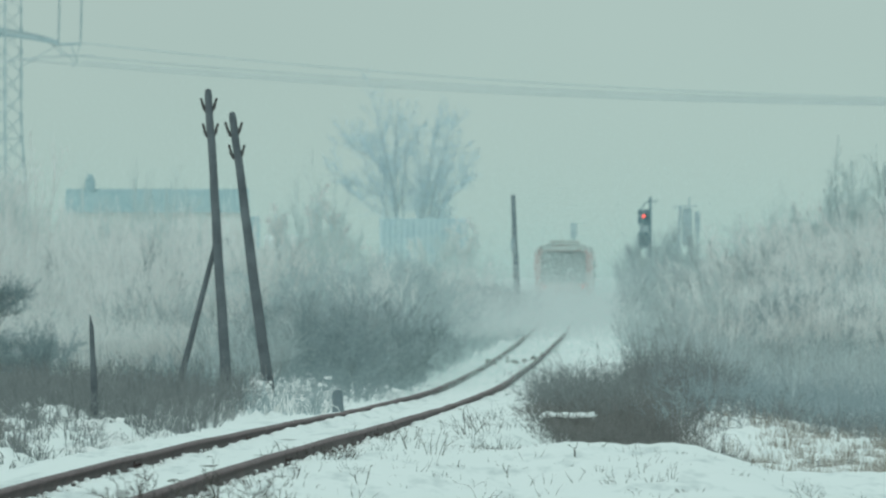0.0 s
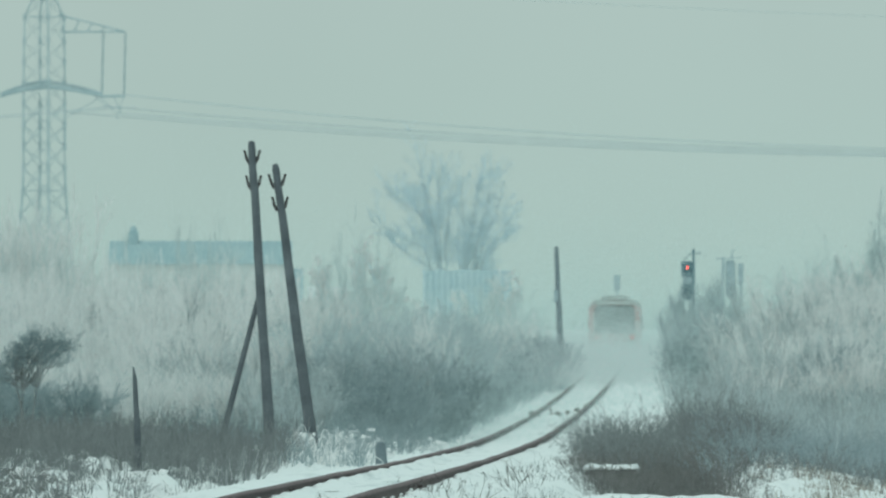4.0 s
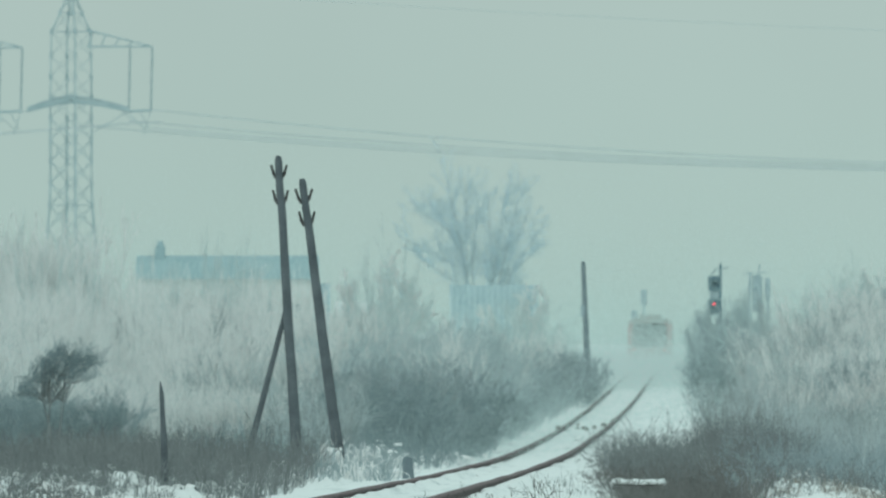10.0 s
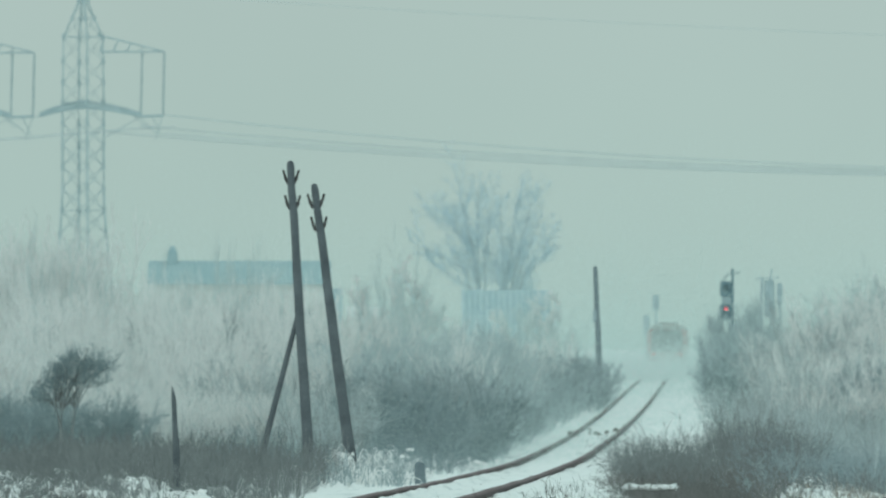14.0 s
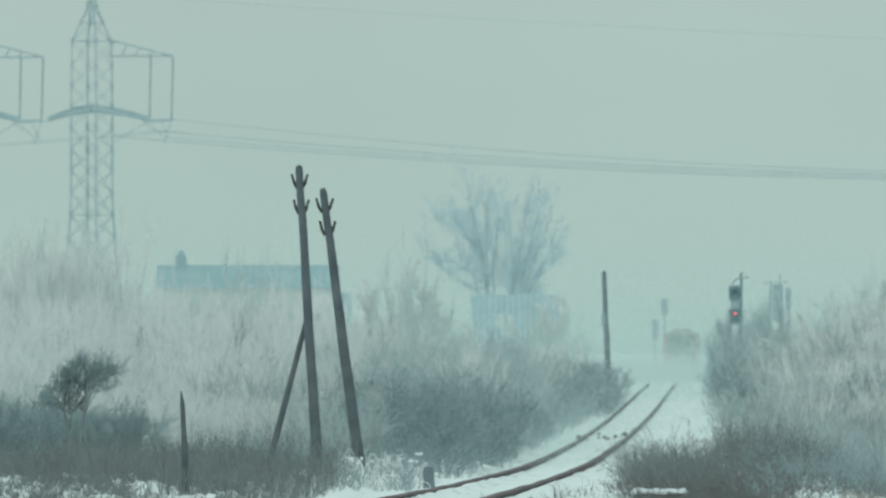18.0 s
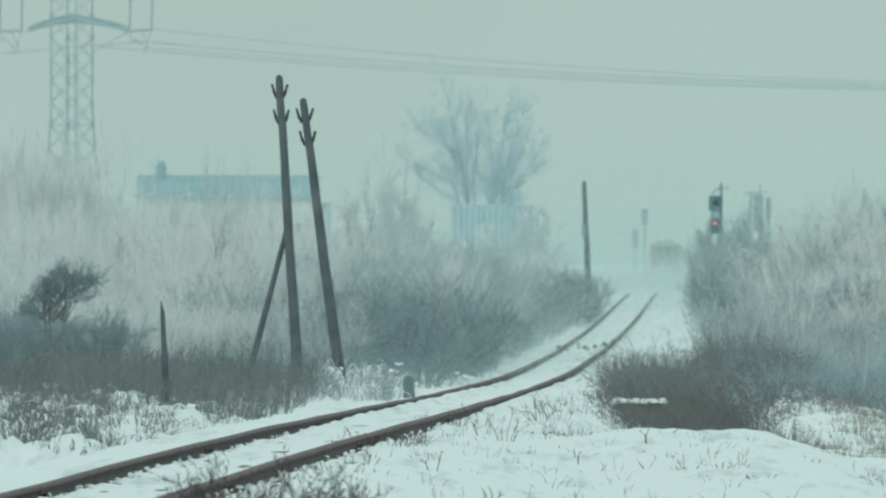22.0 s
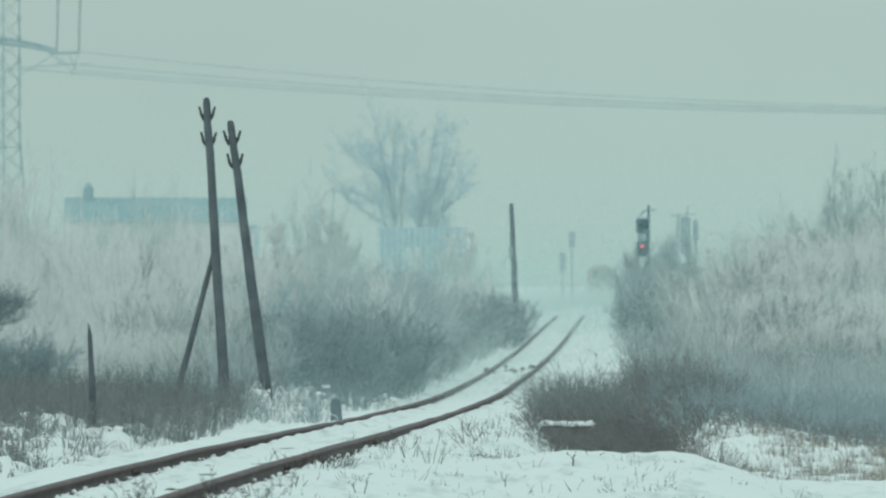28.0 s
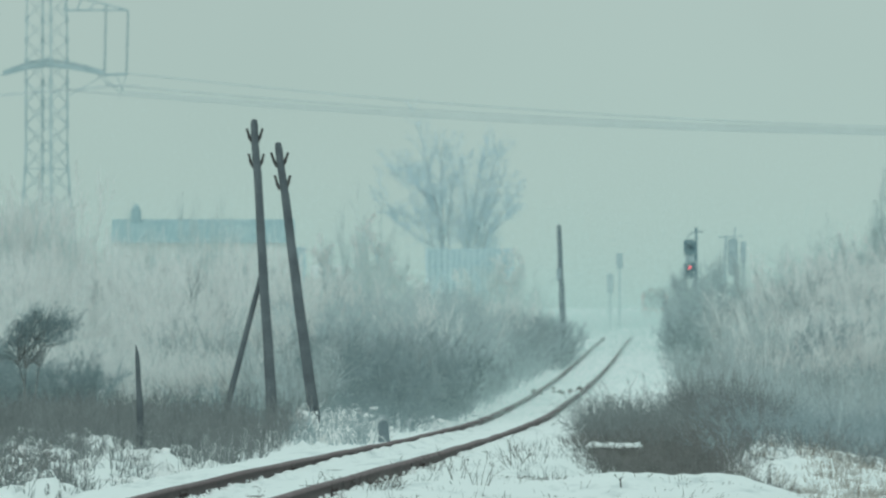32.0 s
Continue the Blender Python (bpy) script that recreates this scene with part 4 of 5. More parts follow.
# white low growth along the front of both thickets
for b0, b1, n, y0, y1, h in ((-46, -13, 20, 180, 196, 0.5), (38, 46, 5, 180, 195, 0.55), (50, 56, 3, 186, 196, 0.6), (59.5, 65, 3, 188, 198, 0.62)):
    for i in range(n):
        y = RNG.uniform(y0, y1)
        places.append((spot(b0 + (b1 - b0) * (i + RNG.uniform(0.1, 0.9)) / n, y), y, h * RNG.uniform(0.75, 1.2), 1.0))
scatter(plume, places)
# frosted saplings greyed in colour for haze, and slender ones that rise before the house
misty = [willow(180 + i, 4.6, 12, 0.7, (M_SAPLING, M_SAPLING), 0.3, (0.024, 0.009, 0.0065), (12, 9), 0.35, "slender frosted sapling, its twigs greyed as by haze", "rimed_sapling") for i in range(3)]
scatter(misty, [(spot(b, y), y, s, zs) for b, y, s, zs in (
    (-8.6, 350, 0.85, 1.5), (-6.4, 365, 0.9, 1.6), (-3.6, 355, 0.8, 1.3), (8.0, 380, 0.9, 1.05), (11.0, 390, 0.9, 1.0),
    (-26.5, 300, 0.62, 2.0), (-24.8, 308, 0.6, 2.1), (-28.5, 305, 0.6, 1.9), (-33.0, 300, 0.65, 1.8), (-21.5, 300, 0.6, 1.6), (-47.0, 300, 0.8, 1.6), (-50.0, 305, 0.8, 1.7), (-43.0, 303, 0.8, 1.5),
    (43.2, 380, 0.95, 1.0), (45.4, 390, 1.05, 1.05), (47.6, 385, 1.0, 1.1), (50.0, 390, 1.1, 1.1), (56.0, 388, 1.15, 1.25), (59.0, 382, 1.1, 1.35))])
pale_stake()
culvert()

# half-frosted and dark bushes close along the track and through the thicket
L_HALF = "lightly frosted tangled bush with dark stems"
half = [willow(140 + i, 2.4, 22, 0.8, (M_TWIG, M_HALF), 0.5, (0.013, 0.0062, 0.0050), (10, 8), 0.45, L_HALF, "tangled_bush", 0.1) for i in range(4)]
places = []
for i in range(40):
    f = i / 39
    y = 168 + 200 * f ** 1.2
    places.append((float(centre(y)) - 2.7 - RNG.uniform(0, 4.5) * (1 - 0.3 * f), y, RNG.uniform(0.5, 0.95), 0.85))
for i in range(30):
    f = i / 29
    y = 165 + 215 * f ** 1.2
    places.append((float(centre(y)) + 3.6 + RNG.uniform(0, 4.0), y, RNG.uniform(0.4, 0.8), 0.9))
for y, b0, b1, n, h in ((195, -58, -16, 7, 0.9), (250, -58, -12, 8, 1.3), (225, 40, 63, 4, 0.9), (255, 36, 64, 5, 1.2), (300, 36, 64, 6, 1.5)):
    for i in range(n):
        places.append((spot(b0 + (b1 - b0) * (i + RNG.uniform(0, 1)) / n, y), y + RNG.uniform(-8, 8), h * RNG.uniform(0.7, 1.15), 1.0))
scatter(half, places)

# twig colour pales and blues with distance, as painted haze
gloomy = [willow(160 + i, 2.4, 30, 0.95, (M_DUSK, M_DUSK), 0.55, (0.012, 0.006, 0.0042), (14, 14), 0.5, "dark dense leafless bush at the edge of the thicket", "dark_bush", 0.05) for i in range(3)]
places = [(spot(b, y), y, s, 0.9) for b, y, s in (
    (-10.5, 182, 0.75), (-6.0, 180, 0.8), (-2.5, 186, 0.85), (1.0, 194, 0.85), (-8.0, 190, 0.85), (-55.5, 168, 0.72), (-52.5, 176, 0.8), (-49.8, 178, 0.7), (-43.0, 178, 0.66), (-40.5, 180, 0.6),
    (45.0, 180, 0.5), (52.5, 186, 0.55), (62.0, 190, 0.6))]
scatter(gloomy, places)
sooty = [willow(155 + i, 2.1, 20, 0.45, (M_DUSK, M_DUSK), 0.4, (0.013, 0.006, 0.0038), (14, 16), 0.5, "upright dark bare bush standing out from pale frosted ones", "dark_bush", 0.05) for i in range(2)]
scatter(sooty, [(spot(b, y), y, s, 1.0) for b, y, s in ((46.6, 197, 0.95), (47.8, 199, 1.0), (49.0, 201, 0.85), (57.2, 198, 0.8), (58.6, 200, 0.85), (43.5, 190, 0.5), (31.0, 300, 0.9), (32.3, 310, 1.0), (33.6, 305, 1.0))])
hazy = [willow(165 + i, 2.6, 30, 1.0, (M_HAZY, M_HAZY), 0.5, (0.013, 0.0065, 0.0046), (14, 13), 0.48, "dense leafless bush painted pale as in haze", "rimed_bush", 0.08) for i in range(3)]
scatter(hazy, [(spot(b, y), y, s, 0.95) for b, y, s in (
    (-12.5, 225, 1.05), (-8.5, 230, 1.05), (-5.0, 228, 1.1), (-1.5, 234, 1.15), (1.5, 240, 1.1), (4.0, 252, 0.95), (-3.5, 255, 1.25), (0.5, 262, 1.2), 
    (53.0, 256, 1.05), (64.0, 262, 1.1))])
bluish = [willow(170 + i, 2.2, 26, 0.9, (M_BLUE, M_BLUE), 0.5, (0.014, 0.008, 0.006), (13, 12), 0.5, "haze-blued leafless bush beside the line", "rimed_bush", 0.08) for i in range(3)]
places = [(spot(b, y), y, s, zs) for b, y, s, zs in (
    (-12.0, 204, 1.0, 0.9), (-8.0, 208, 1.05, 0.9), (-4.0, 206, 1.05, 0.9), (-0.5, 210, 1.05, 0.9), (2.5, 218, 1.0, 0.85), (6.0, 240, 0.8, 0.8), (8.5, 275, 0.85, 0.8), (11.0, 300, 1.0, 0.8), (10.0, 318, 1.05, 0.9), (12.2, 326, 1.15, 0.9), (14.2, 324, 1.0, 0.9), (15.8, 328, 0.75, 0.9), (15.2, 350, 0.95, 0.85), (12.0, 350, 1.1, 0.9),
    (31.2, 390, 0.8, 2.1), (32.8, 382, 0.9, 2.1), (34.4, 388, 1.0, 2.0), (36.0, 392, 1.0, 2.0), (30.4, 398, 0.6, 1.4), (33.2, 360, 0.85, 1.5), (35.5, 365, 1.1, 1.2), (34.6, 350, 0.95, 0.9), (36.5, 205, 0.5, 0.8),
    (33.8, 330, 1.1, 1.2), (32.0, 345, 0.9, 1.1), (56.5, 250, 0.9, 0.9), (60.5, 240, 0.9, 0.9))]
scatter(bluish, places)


def dark_tree():
    """Two slender trunks under a low, windswept crown that trails away to one side."""
    r = np.random.RandomState(9)
    s = np.array([[(-0.12, 0, -0.3), (-0.02, 0, 0.6), (0.02, 0, 1.3)], [(0.14, 0.1, -0.3), (0.2, 0.08, 0.6), (0.3, 0.05, 1.35)], [(0.1, -0.05, 0.2), (0.0, 0.0, 0.8), (-0.15, 0.05, 1.4)]])
    n = 44
    f = r.uniform(0, 1, n) ** 1.4
    reach = np.where(r.uniform(0, 1, n) < 0.65, 1.0, r.uniform(0.4, 0.9, n))
    tip = np.stack([-0.7 + 1.8 * f, r.uniform(-0.5, 0.5, n), 1.36 + reach * np.interp(f, (0, 0.25, 0.5, 0.75, 1.0), (0.02, 0.62, 0.98, 0.9, 0.72))], 1)
    root = s[r.randint(0, 3, n), 2] - [0, 0, 0.1]
    l = np.stack([root, root * 0.5 + tip * 0.5 + np.stack([0 * f, 0 * f, 0.10 + 0.1 * f], 1), tip], 1)
    b = grow(r, l, 9, 0.36, 0.6, 0.0, 0.3, 1.0)
    t = grow(r, b, 6, 0.6, 0.6, 0.0, 0.15, 1.0)
    t2 = grow(r, t, 4, 0.65, 0.6, 0.0, 0.2, 1.0)
    ob = plant("small_tree", (s, l, b, t, t2), (M_TWIG, M_DUSK), (0.042, 0.015, 0.0054, 0.0036, 0.0028), "small dark bare tree with a dense windswept crown", "tree")
    x = spot(-46.8, 172)
    ob.matrix_basis = pose(x, 172, float(land(x, 172)) + 0.05)


dark_tree()


def fan_tree(seed, x, y, mats, label):
    """A broad fan of limbs from a short trunk, with sparse leading shoots."""
    r = np.random.RandomState(seed)
    s = np.array([[(-0.2, 0, -0.3), (-0.3, 0, 1.6), (-0.5, 0, 3.4)], [(0.4, 0.2, -0.3), (0.6, 0.2, 1.6), (0.9, 0.1, 3.4)]])
    # fork and tip of each limb: across and up
    limbs = np.array([(-0.9, 7.4, -2.1, 13.0), (-1.1, 8.9, -4.2, 10.9), (-1.1, 8.1, -2.7, 10.7), (-1.6, 7.2, -5.3, 9.1), (-0.8, 7.6, -0.8, 12.5), (-0.4, 7.2, 0.0, 11.3), (0.9, 7.0, 0.6, 11.5),
                      (1.1, 7.2, 1.8, 11.7), (1.6, 7.2, 2.6, 11.4), (2.0, 7.4, 3.3, 10.8), (2.2, 7.0, 3.9, 9.3), (1.4, 6.0, 3.6, 7.9), (-1.3, 6.0, -3.9, 7.6)])
    n = len(limbs)
    deep = r.uniform(-1.6, 1.6, n)
    s2 = np.stack([np.stack([limbs[:, 0] * 0.45, deep * 0.1, limbs[:, 1] * 0.42], 1), np.stack([limbs[:, 0], deep * 0.5, limbs[:, 1]], 1), np.stack([limbs[:, 2], deep, limbs[:, 3]], 1)], 1)
    l = grow(r, s2, 20, 0.36, 0.42, 0.16, 0.15, 1.0, 0.15)
    b = grow(r, l, 10, 0.5, 0.45, 0.08, 0.1, 1.0)
    t = grow(r, b, 12, 0.7, 0.5, 0.05, 0.15, 1.0)
    ob = plant("bare_tree", (s, s2, l, b, t), mats, (0.16, 0.055, 0.0115, 0.0052, 0.0036), label, "tree", "rimed trees in the mist")
    ob.matrix_basis = pose(x, y, float(land(x, y))) @ Matrix.Scale(1.08, 4)


def tall_tree(seed, x, y, height, mats, label, thin=1.0, lean=0.55):
    r = np.random.RandomState(seed)
    s = stems(r, 8, 0.4, height * 0.95, lean, 0.2)
    l = grow(r, s, 10, 0.42, 0.26, 0.22, 0.2, 0.95, 0.15)
    b = grow(r, l, 9, 0.45, 0.36, 0.12, 0.15, 1.0)
    t = grow(r, b, 11, 0.6, 0.45, 0.05, 0.15, 1.0)
    t2 = grow(r, t, 3, 0.6, 0.5, 0.0, 0.2, 1.0)
    ob = plant("bare_tree", (s, l, b, t, t2), mats, [q * thin for q in (0.11, 0.055, 0.028, 0.015, 0.011)], label, "tree", "rimed trees in the mist")
    ob.matrix_basis = pose(x, y, float(land(x, y)))


fan_tree(21, spot(3.97, 590), 590, (M_BLUE, M_RIME), "tall spreading bare tree pale with rime and blued as by haze")
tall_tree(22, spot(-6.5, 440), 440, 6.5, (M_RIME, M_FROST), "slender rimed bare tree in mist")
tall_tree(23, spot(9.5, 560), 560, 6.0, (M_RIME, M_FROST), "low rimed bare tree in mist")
tall_tree(24, spot(51.8, 330), 330, 6.7, (M_DUSK, M_SAPLING), "bare tree rising over the frosted thicket", 0.27, 0.55)
tall_tree(25, spot(61, 345), 345, 7.4, (M_DUSK, M_SAPLING), "bare tree rising over the frosted thicket", 0.27, 0.6)


def brush(name, spots, height, mat, seed, label, r0=0.0085, n=4, tilt=0.35, lean=0.5):
    """Low growth that nobody could count, as one piece of stuff."""
    r = np.random.RandomState(seed)
    S = []
    for x, y, h in spots:
        s = stems(r, n, 0.16, height * h, lean, 0.25 + 0.3 * (lean - 0.5))
        S.append(s + [x, y, 0])
    S = np.concatenate(S)
    S[:, :, 2] += land(S[:, 0, 0], S[:, 0, 1])[:, None]
    b = grow(r, S, 3, 0.5, tilt, 0.1, 0.25, 1.0)
    t = grow(r, b, 2, 0.6, tilt + 0.1, 0.05, 0.2, 1.0)
    ob = obj(name, joined(name, [twigs(S, np.full(len(S), r0)), spikes(b, np.full(len(b), r0 * 0.8)), spikes(t, np.full(len(t), r0 * 0.65))]), mat)
    return tagged(ob, label, "brush", kind="stuff")


def strip(n, y0, y1, d0, d1, lo, hi):
    out = []
    for _ in range(n):
        y = RNG.uniform(y0, y1)
        out.append((float(centre(y)) + RNG.uniform(d0, d1), y, RNG.uniform(lo, hi)))
    return out


near_brush = [(x, y, h) for x, y, h in strip(3800, 120, 186, -13.5, -2.9, 0.5, 1.1) if y > 120 + 7 * max(0, -3.6 - x) and x < -2.2 and y < 154 + 7 * max(0, -3.6 - x)]
brush("brushwood", near_brush, 0.86, M_TWIG, 3, "dense dark brown brushwood along the foot of the bank", 0.0046)
brush("brushwood", strip(800, 166, 215, -7.0, -1.75, 0.4, 1.0), 1.2, M_DUSK, 4, "dark haze-blued brushwood along the foot of the bank", 0.0055)
brush("brushwood", strip(800, 215, 340, -6.0, -1.75, 0.3, 0.9), 1.4, M_BLUE, 5, "haze-blued brushwood along the foot of the bank", 0.006)
SHOULDER = ((106, 133, 162), (-0.65, 1.2, 2.5))
right_spots = [(x, y, h) for x, y, h in ((RNG.uniform(2.2, 4.6), RNG.uniform(106, 133), RNG.uniform(0.3, 1.1) ** 1.3) for _ in range(1300)) if x - np.interp(y, *SHOULDER) > 1.5]
right_spots = [(x, y, h * min(1.0, 0.25 + 0.5 * (x - np.interp(y, *SHOULDER) - 1.4)) * (0.6 if y < 117 else 1.0)) for x, y, h in right_spots]
mid_spots = [(x, y, h) for x, y, h in ((RNG.uniform(2.3, 6.0), RNG.uniform(130, 162), RNG.uniform(0.4, 1.05)) for _ in range(900)) if 1.3 < x - np.interp(y, *SHOULDER) < 4.2]
brush("brushwood", mid_spots, 1.1, M_TWIG, 10, "grey bare brushwood on the shoulder of the track", 0.005, 4, 0.7, 1.0)
brush("brushwood", right_spots, 0.9, M_BRAMBLE, 6, "dense dark brown brushwood beside the track", 0.0042, 4, 0.75, 1.1)
brush("brushwood", [(x, y, h) for x, y, h in ((RNG.uniform(3.4, 10.5), RNG.uniform(123, 165), RNG.uniform(0.4, 1.1)) for _ in range(1000)) if x > 0.0345 * y], 0.95, M_BLUE, 8, "grey bare brushwood below the thicket", 0.005, 4, 0.65, 0.9)
brush("brushwood", [(spot(RNG.uniform(34.5, 66), y), y, RNG.uniform(0.5, 1.1)) for y in RNG.uniform(150, 195, 420)], 1.4, M_HALF, 7, "grey half-frosted brushwood below the thicket", 0.006)


brush("brushwood", [(RNG.uniform(2.25, 3.4), RNG.uniform(112, 117.8), RNG.uniform(0.4, 1.0)) for _ in range(110)], 0.46, M_BRAMBLE, 33, "low dark brambles before the culvert wall", 0.004, 4, 0.75, 1.1)
low_spots = [(RNG.uniform(4.4, 9.0), RNG.uniform(117, 134), RNG.uniform(0.3, 1.0)) for _ in range(420)]
brush("brushwood", low_spots, 0.62, M_TWIG, 18, "low brown brushwood behind the snowy bank", 0.005, 4, 0.65, 0.9)


def patchy(spots, seed, size, level):
    """Only the spots that lie in irregular patches."""
    return [s for s in spots if float(waves(np.array(s[0]), np.array(s[1] * 0.2), seed, size)) > level]


def grass(name, spots, height, mat, seed, label, r=0.004, n=16, lean=0.35):
    q = np.random.RandomState(seed)
    S = np.concatenate([stems(q, n, 0.12, height * h, lean, 0.3, -0.03) + [x, y, 0] for x, y, h in spots])
    S[:, :, 2] += land(S[:, 0, 0], S[:, 0, 1])[:, None]
    v, f = twigs(S, np.full(len(S), r))
    return tagged(obj(name, quads(name, v, f), mat), label, "grass", kind="stuff")


grass("dry_grass", [(RNG.uniform(3.0, 8.8), RNG.uniform(98, 122), RNG.uniform(0.3, 1.0)) for _ in range(150)], 0.32, M_STRAW, 11, "tawny dry grass poking through the snow", 0.0042)
grass("dry_grass", [(spot(b, y), y, RNG.uniform(0.3, 1.0)) for b, y in zip(RNG.uniform(45, 64, 230), RNG.uniform(99, 119, 230))], 0.26, M_STRAW, 31, "tawny dry grass poking through the snow", 0.0032, 12, 0.5)
brush("dark_weeds", [(spot(b, y), y, RNG.uniform(0.3, 1.0)) for b, y in zip(RNG.uniform(42, 64, 150), RNG.uniform(100, 119, 150))], 0.3, M_BRAMBLE, 32, "low dark dead weeds on the snowy bank", 0.004, 3, 0.5)
brush("dark_weeds", [(spot(RNG.uniform(-52, -29), y), y, RNG.uniform(0.3, 1.0)) for y in RNG.uniform(119, 136, 420)], 0.42, M_TWIG, 34, "dark tangled dead weeds at the foot of the brushwood", 0.0048, 4, 0.6, 0.8)
brush("dark_weeds", [(spot(RNG.uniform(-58, -42.5), y), y, RNG.uniform(0.3, 1.0)) for y in RNG.uniform(103, 122, 420)], 0.42, M_BRAMBLE, 29, "dark tangled dead weeds on the snowy bank", 0.005, 4, 0.6)
brush("dark_weeds", [(spot(RNG.uniform(-58, -39.5), y), y, RNG.uniform(0.3, 1.0)) for y in RNG.uniform(101, 142, 860)], 0.44, M_TWIG, 19, "dark tangled dead weeds on the snowy bank", 0.006)
brush("dark_weeds", patchy([(RNG.uniform(-8.5, -3.6), RNG.uniform(103, 138), RNG.uniform(0.4, 1.0)) for _ in range(480)], 81, 1.2, 0.0), 0.5, M_TWIG, 9, "dark tangled dead weeds on the snowy bank", 0.006)
grass("dry_weeds", patchy(strip(300, 99, 124, -7.5, -2.6, 0.3, 1.0), 82, 1.0, 0.2), 0.4, M_TWIG, 12, "dark dead weeds poking through lumpy snow", 0.006, 10)
grass("dry_weeds", [(RNG.uniform(-1.2, 5.0), RNG.uniform(60, 97), 0.08 + 0.9 * RNG.uniform(0, 1) ** 3) for _ in range(420)], 0.22, M_THORN, 13, "scattered dead weed stalks in the snow", 0.0031, 3, 1.1)
grass("dry_weeds", patchy(strip(150, 80, 128, 1.2, 2.6, 0.3, 1.0), 83, 1.0, 0.25), 0.26, M_TWIG, 14, "dead weeds on the shoulder of the track", 0.0034, 5, 1.0)


def thorn_bush():
    r = np.random.RandomState(15)
    s = stems(r, 90, 0.62, 0.62, 1.0, 0.55, -0.05)
    b = grow(r, s, 5, 0.55, 0.6, 0.05, 0.3, 1.0, 0.5)
    t = grow(r, b, 4, 0.5, 0.7, 0.05, 0.3, 1.0, 0.4)
    ob = plant("thorn_bush", (s, b, t), (M_THORN, M_THORN), (0.0048, 0.0032, 0.0025), "leafless thorny bush in the snow beside the rail", "bush", stem="stem_clump")
    ob.matrix_basis = pose(-1.24, 62.4, float(land(-1.24, 62.4)) - 0.13)


thorn_bush()


def dead_weed(i, x, y, height, n, lean, r0):
    r = np.random.RandomState(200 + i)
    s = stems(r, n, 0.05 + 0.012 * n, height, lean, 0.5, -0.02)
    b = grow(r, s, 3, 0.35, 0.5, 0.1, 0.35, 1.0)
    v, f = twigs(np.concatenate([s, b]), np.concatenate([np.full(len(s), r0 * 0.62), np.full(len(b), r0 * 0.4)]))
    ob = obj("dead_weed", quads("dead_weed", v, f), M_THORN)
    tagged(ob, "dead brown weed stalks sticking out of the snow" if n > 3 else "single dead weed stalk sticking out of the snow", "weed", "dead weeds in the snow", kind="stuff" if n > 1 else "")
    ob.matrix_basis = pose(x, y, float(land(x, y)))


for i, row in enumerate(((-0.6, 87, 0.26, 30, 1.0, 0.006), (-0.42, 88, 0.22, 24, 1.2, 0.006), (0.1, 98, 0.24, 26, 1.0, 0.006), (0.42, 92, 0.36, 4, 0.6, 0.007), (0.63, 89, 0.34, 6, 0.7, 0.007),
                         (1.2, 93.5, 0.09, 40, 1.6, 0.007), (1.32, 93.2, 0.10, 30, 1.6, 0.007), (1.34, 83, 0.26, 1, 0.15, 0.010), (2.04, 87, 0.22, 2, 0.1, 0.009), (-0.12, 77, 0.34, 2, 1.0, 0.009),
                         (0.96, 66.5, 0.36, 1, 0.3, 0.006), (1.5, 68, 0.22, 3, 0.4, 0.007), (-0.06, 64, 0.42, 2, 0.2, 0.006), (1.68, 67, 0.12, 16, 1.4, 0.006), (0.4, 71, 0.16, 5, 0.9, 0.006),
                         (-0.78, 79, 0.2, 8, 0.9, 0.006), (-0.95, 76, 0.16, 14, 1.2, 0.006), (2.7, 72, 0.08, 10, 1.4, 0.006), (2.2, 76, 0.07, 14, 1.5, 0.006), (2.5, 75.5, 0.08, 12, 1.5, 0.006),
                         (3.4, 79, 0.06, 12, 1.5, 0.006), (3.1, 88, 0.06, 10, 1.5, 0.006), (0.3, 62.5, 0.2, 20, 1.2, 0.006), (0.75, 63, 0.22, 12, 1.0, 0.006), (1.1, 101, 0.36, 7, 1.0, 0.006),
                         (1.4, 104, 0.38, 8, 1.0, 0.006), (1.25, 107, 0.36, 7, 1.0, 0.006), (4.3, 66, 0.5, 1, 0.1, 0.006), (3.9, 70, 0.1, 9, 1.3, 0.006), (4.6, 74, 0.1, 9, 1.3, 0.006))):
    dead_weed(i, *row)


grass("frosted_weeds", [(x, y, h) for x, y, h in strip(220, 102, 160, -12.0, -2.6, 0.3, 1.0) if x > -0.040 * y and y < 130 + 7 * max(0, -3.6 - x)], 0.34, M_FROST, 71, "frost-white weeds bent under snow", 0.007, 9, 1.0)
grass("frosted_weeds", [(RNG.uniform(-2.3, -0.85), RNG.uniform(138, 162), RNG.uniform(0.4, 1.0)) for _ in range(120)], 0.4, M_FROST, 72, "frost-white weeds bent under snow", 0.008, 9, 1.6)
grass("dry_weeds", [(RNG.uniform(-2.3, -0.85), RNG.uniform(138, 162), RNG.uniform(0.4, 1.0)) for _ in range(90)], 0.55, M_DUSK, 73, "dark dead weeds below the poles", 0.008, 9, 0.7)
grass("dry_weeds", patchy([(x, y, h) for x, y, h in strip(900, 102, 165, -12.0, -2.9, 0.3, 1.0) if y < 128 + 7 * max(0, -3.6 - x)], 85, 1.1, 0.1), 0.42, M_TWIG, 74, "dark dead weeds poking through lumpy snow", 0.007, 10, 0.8)


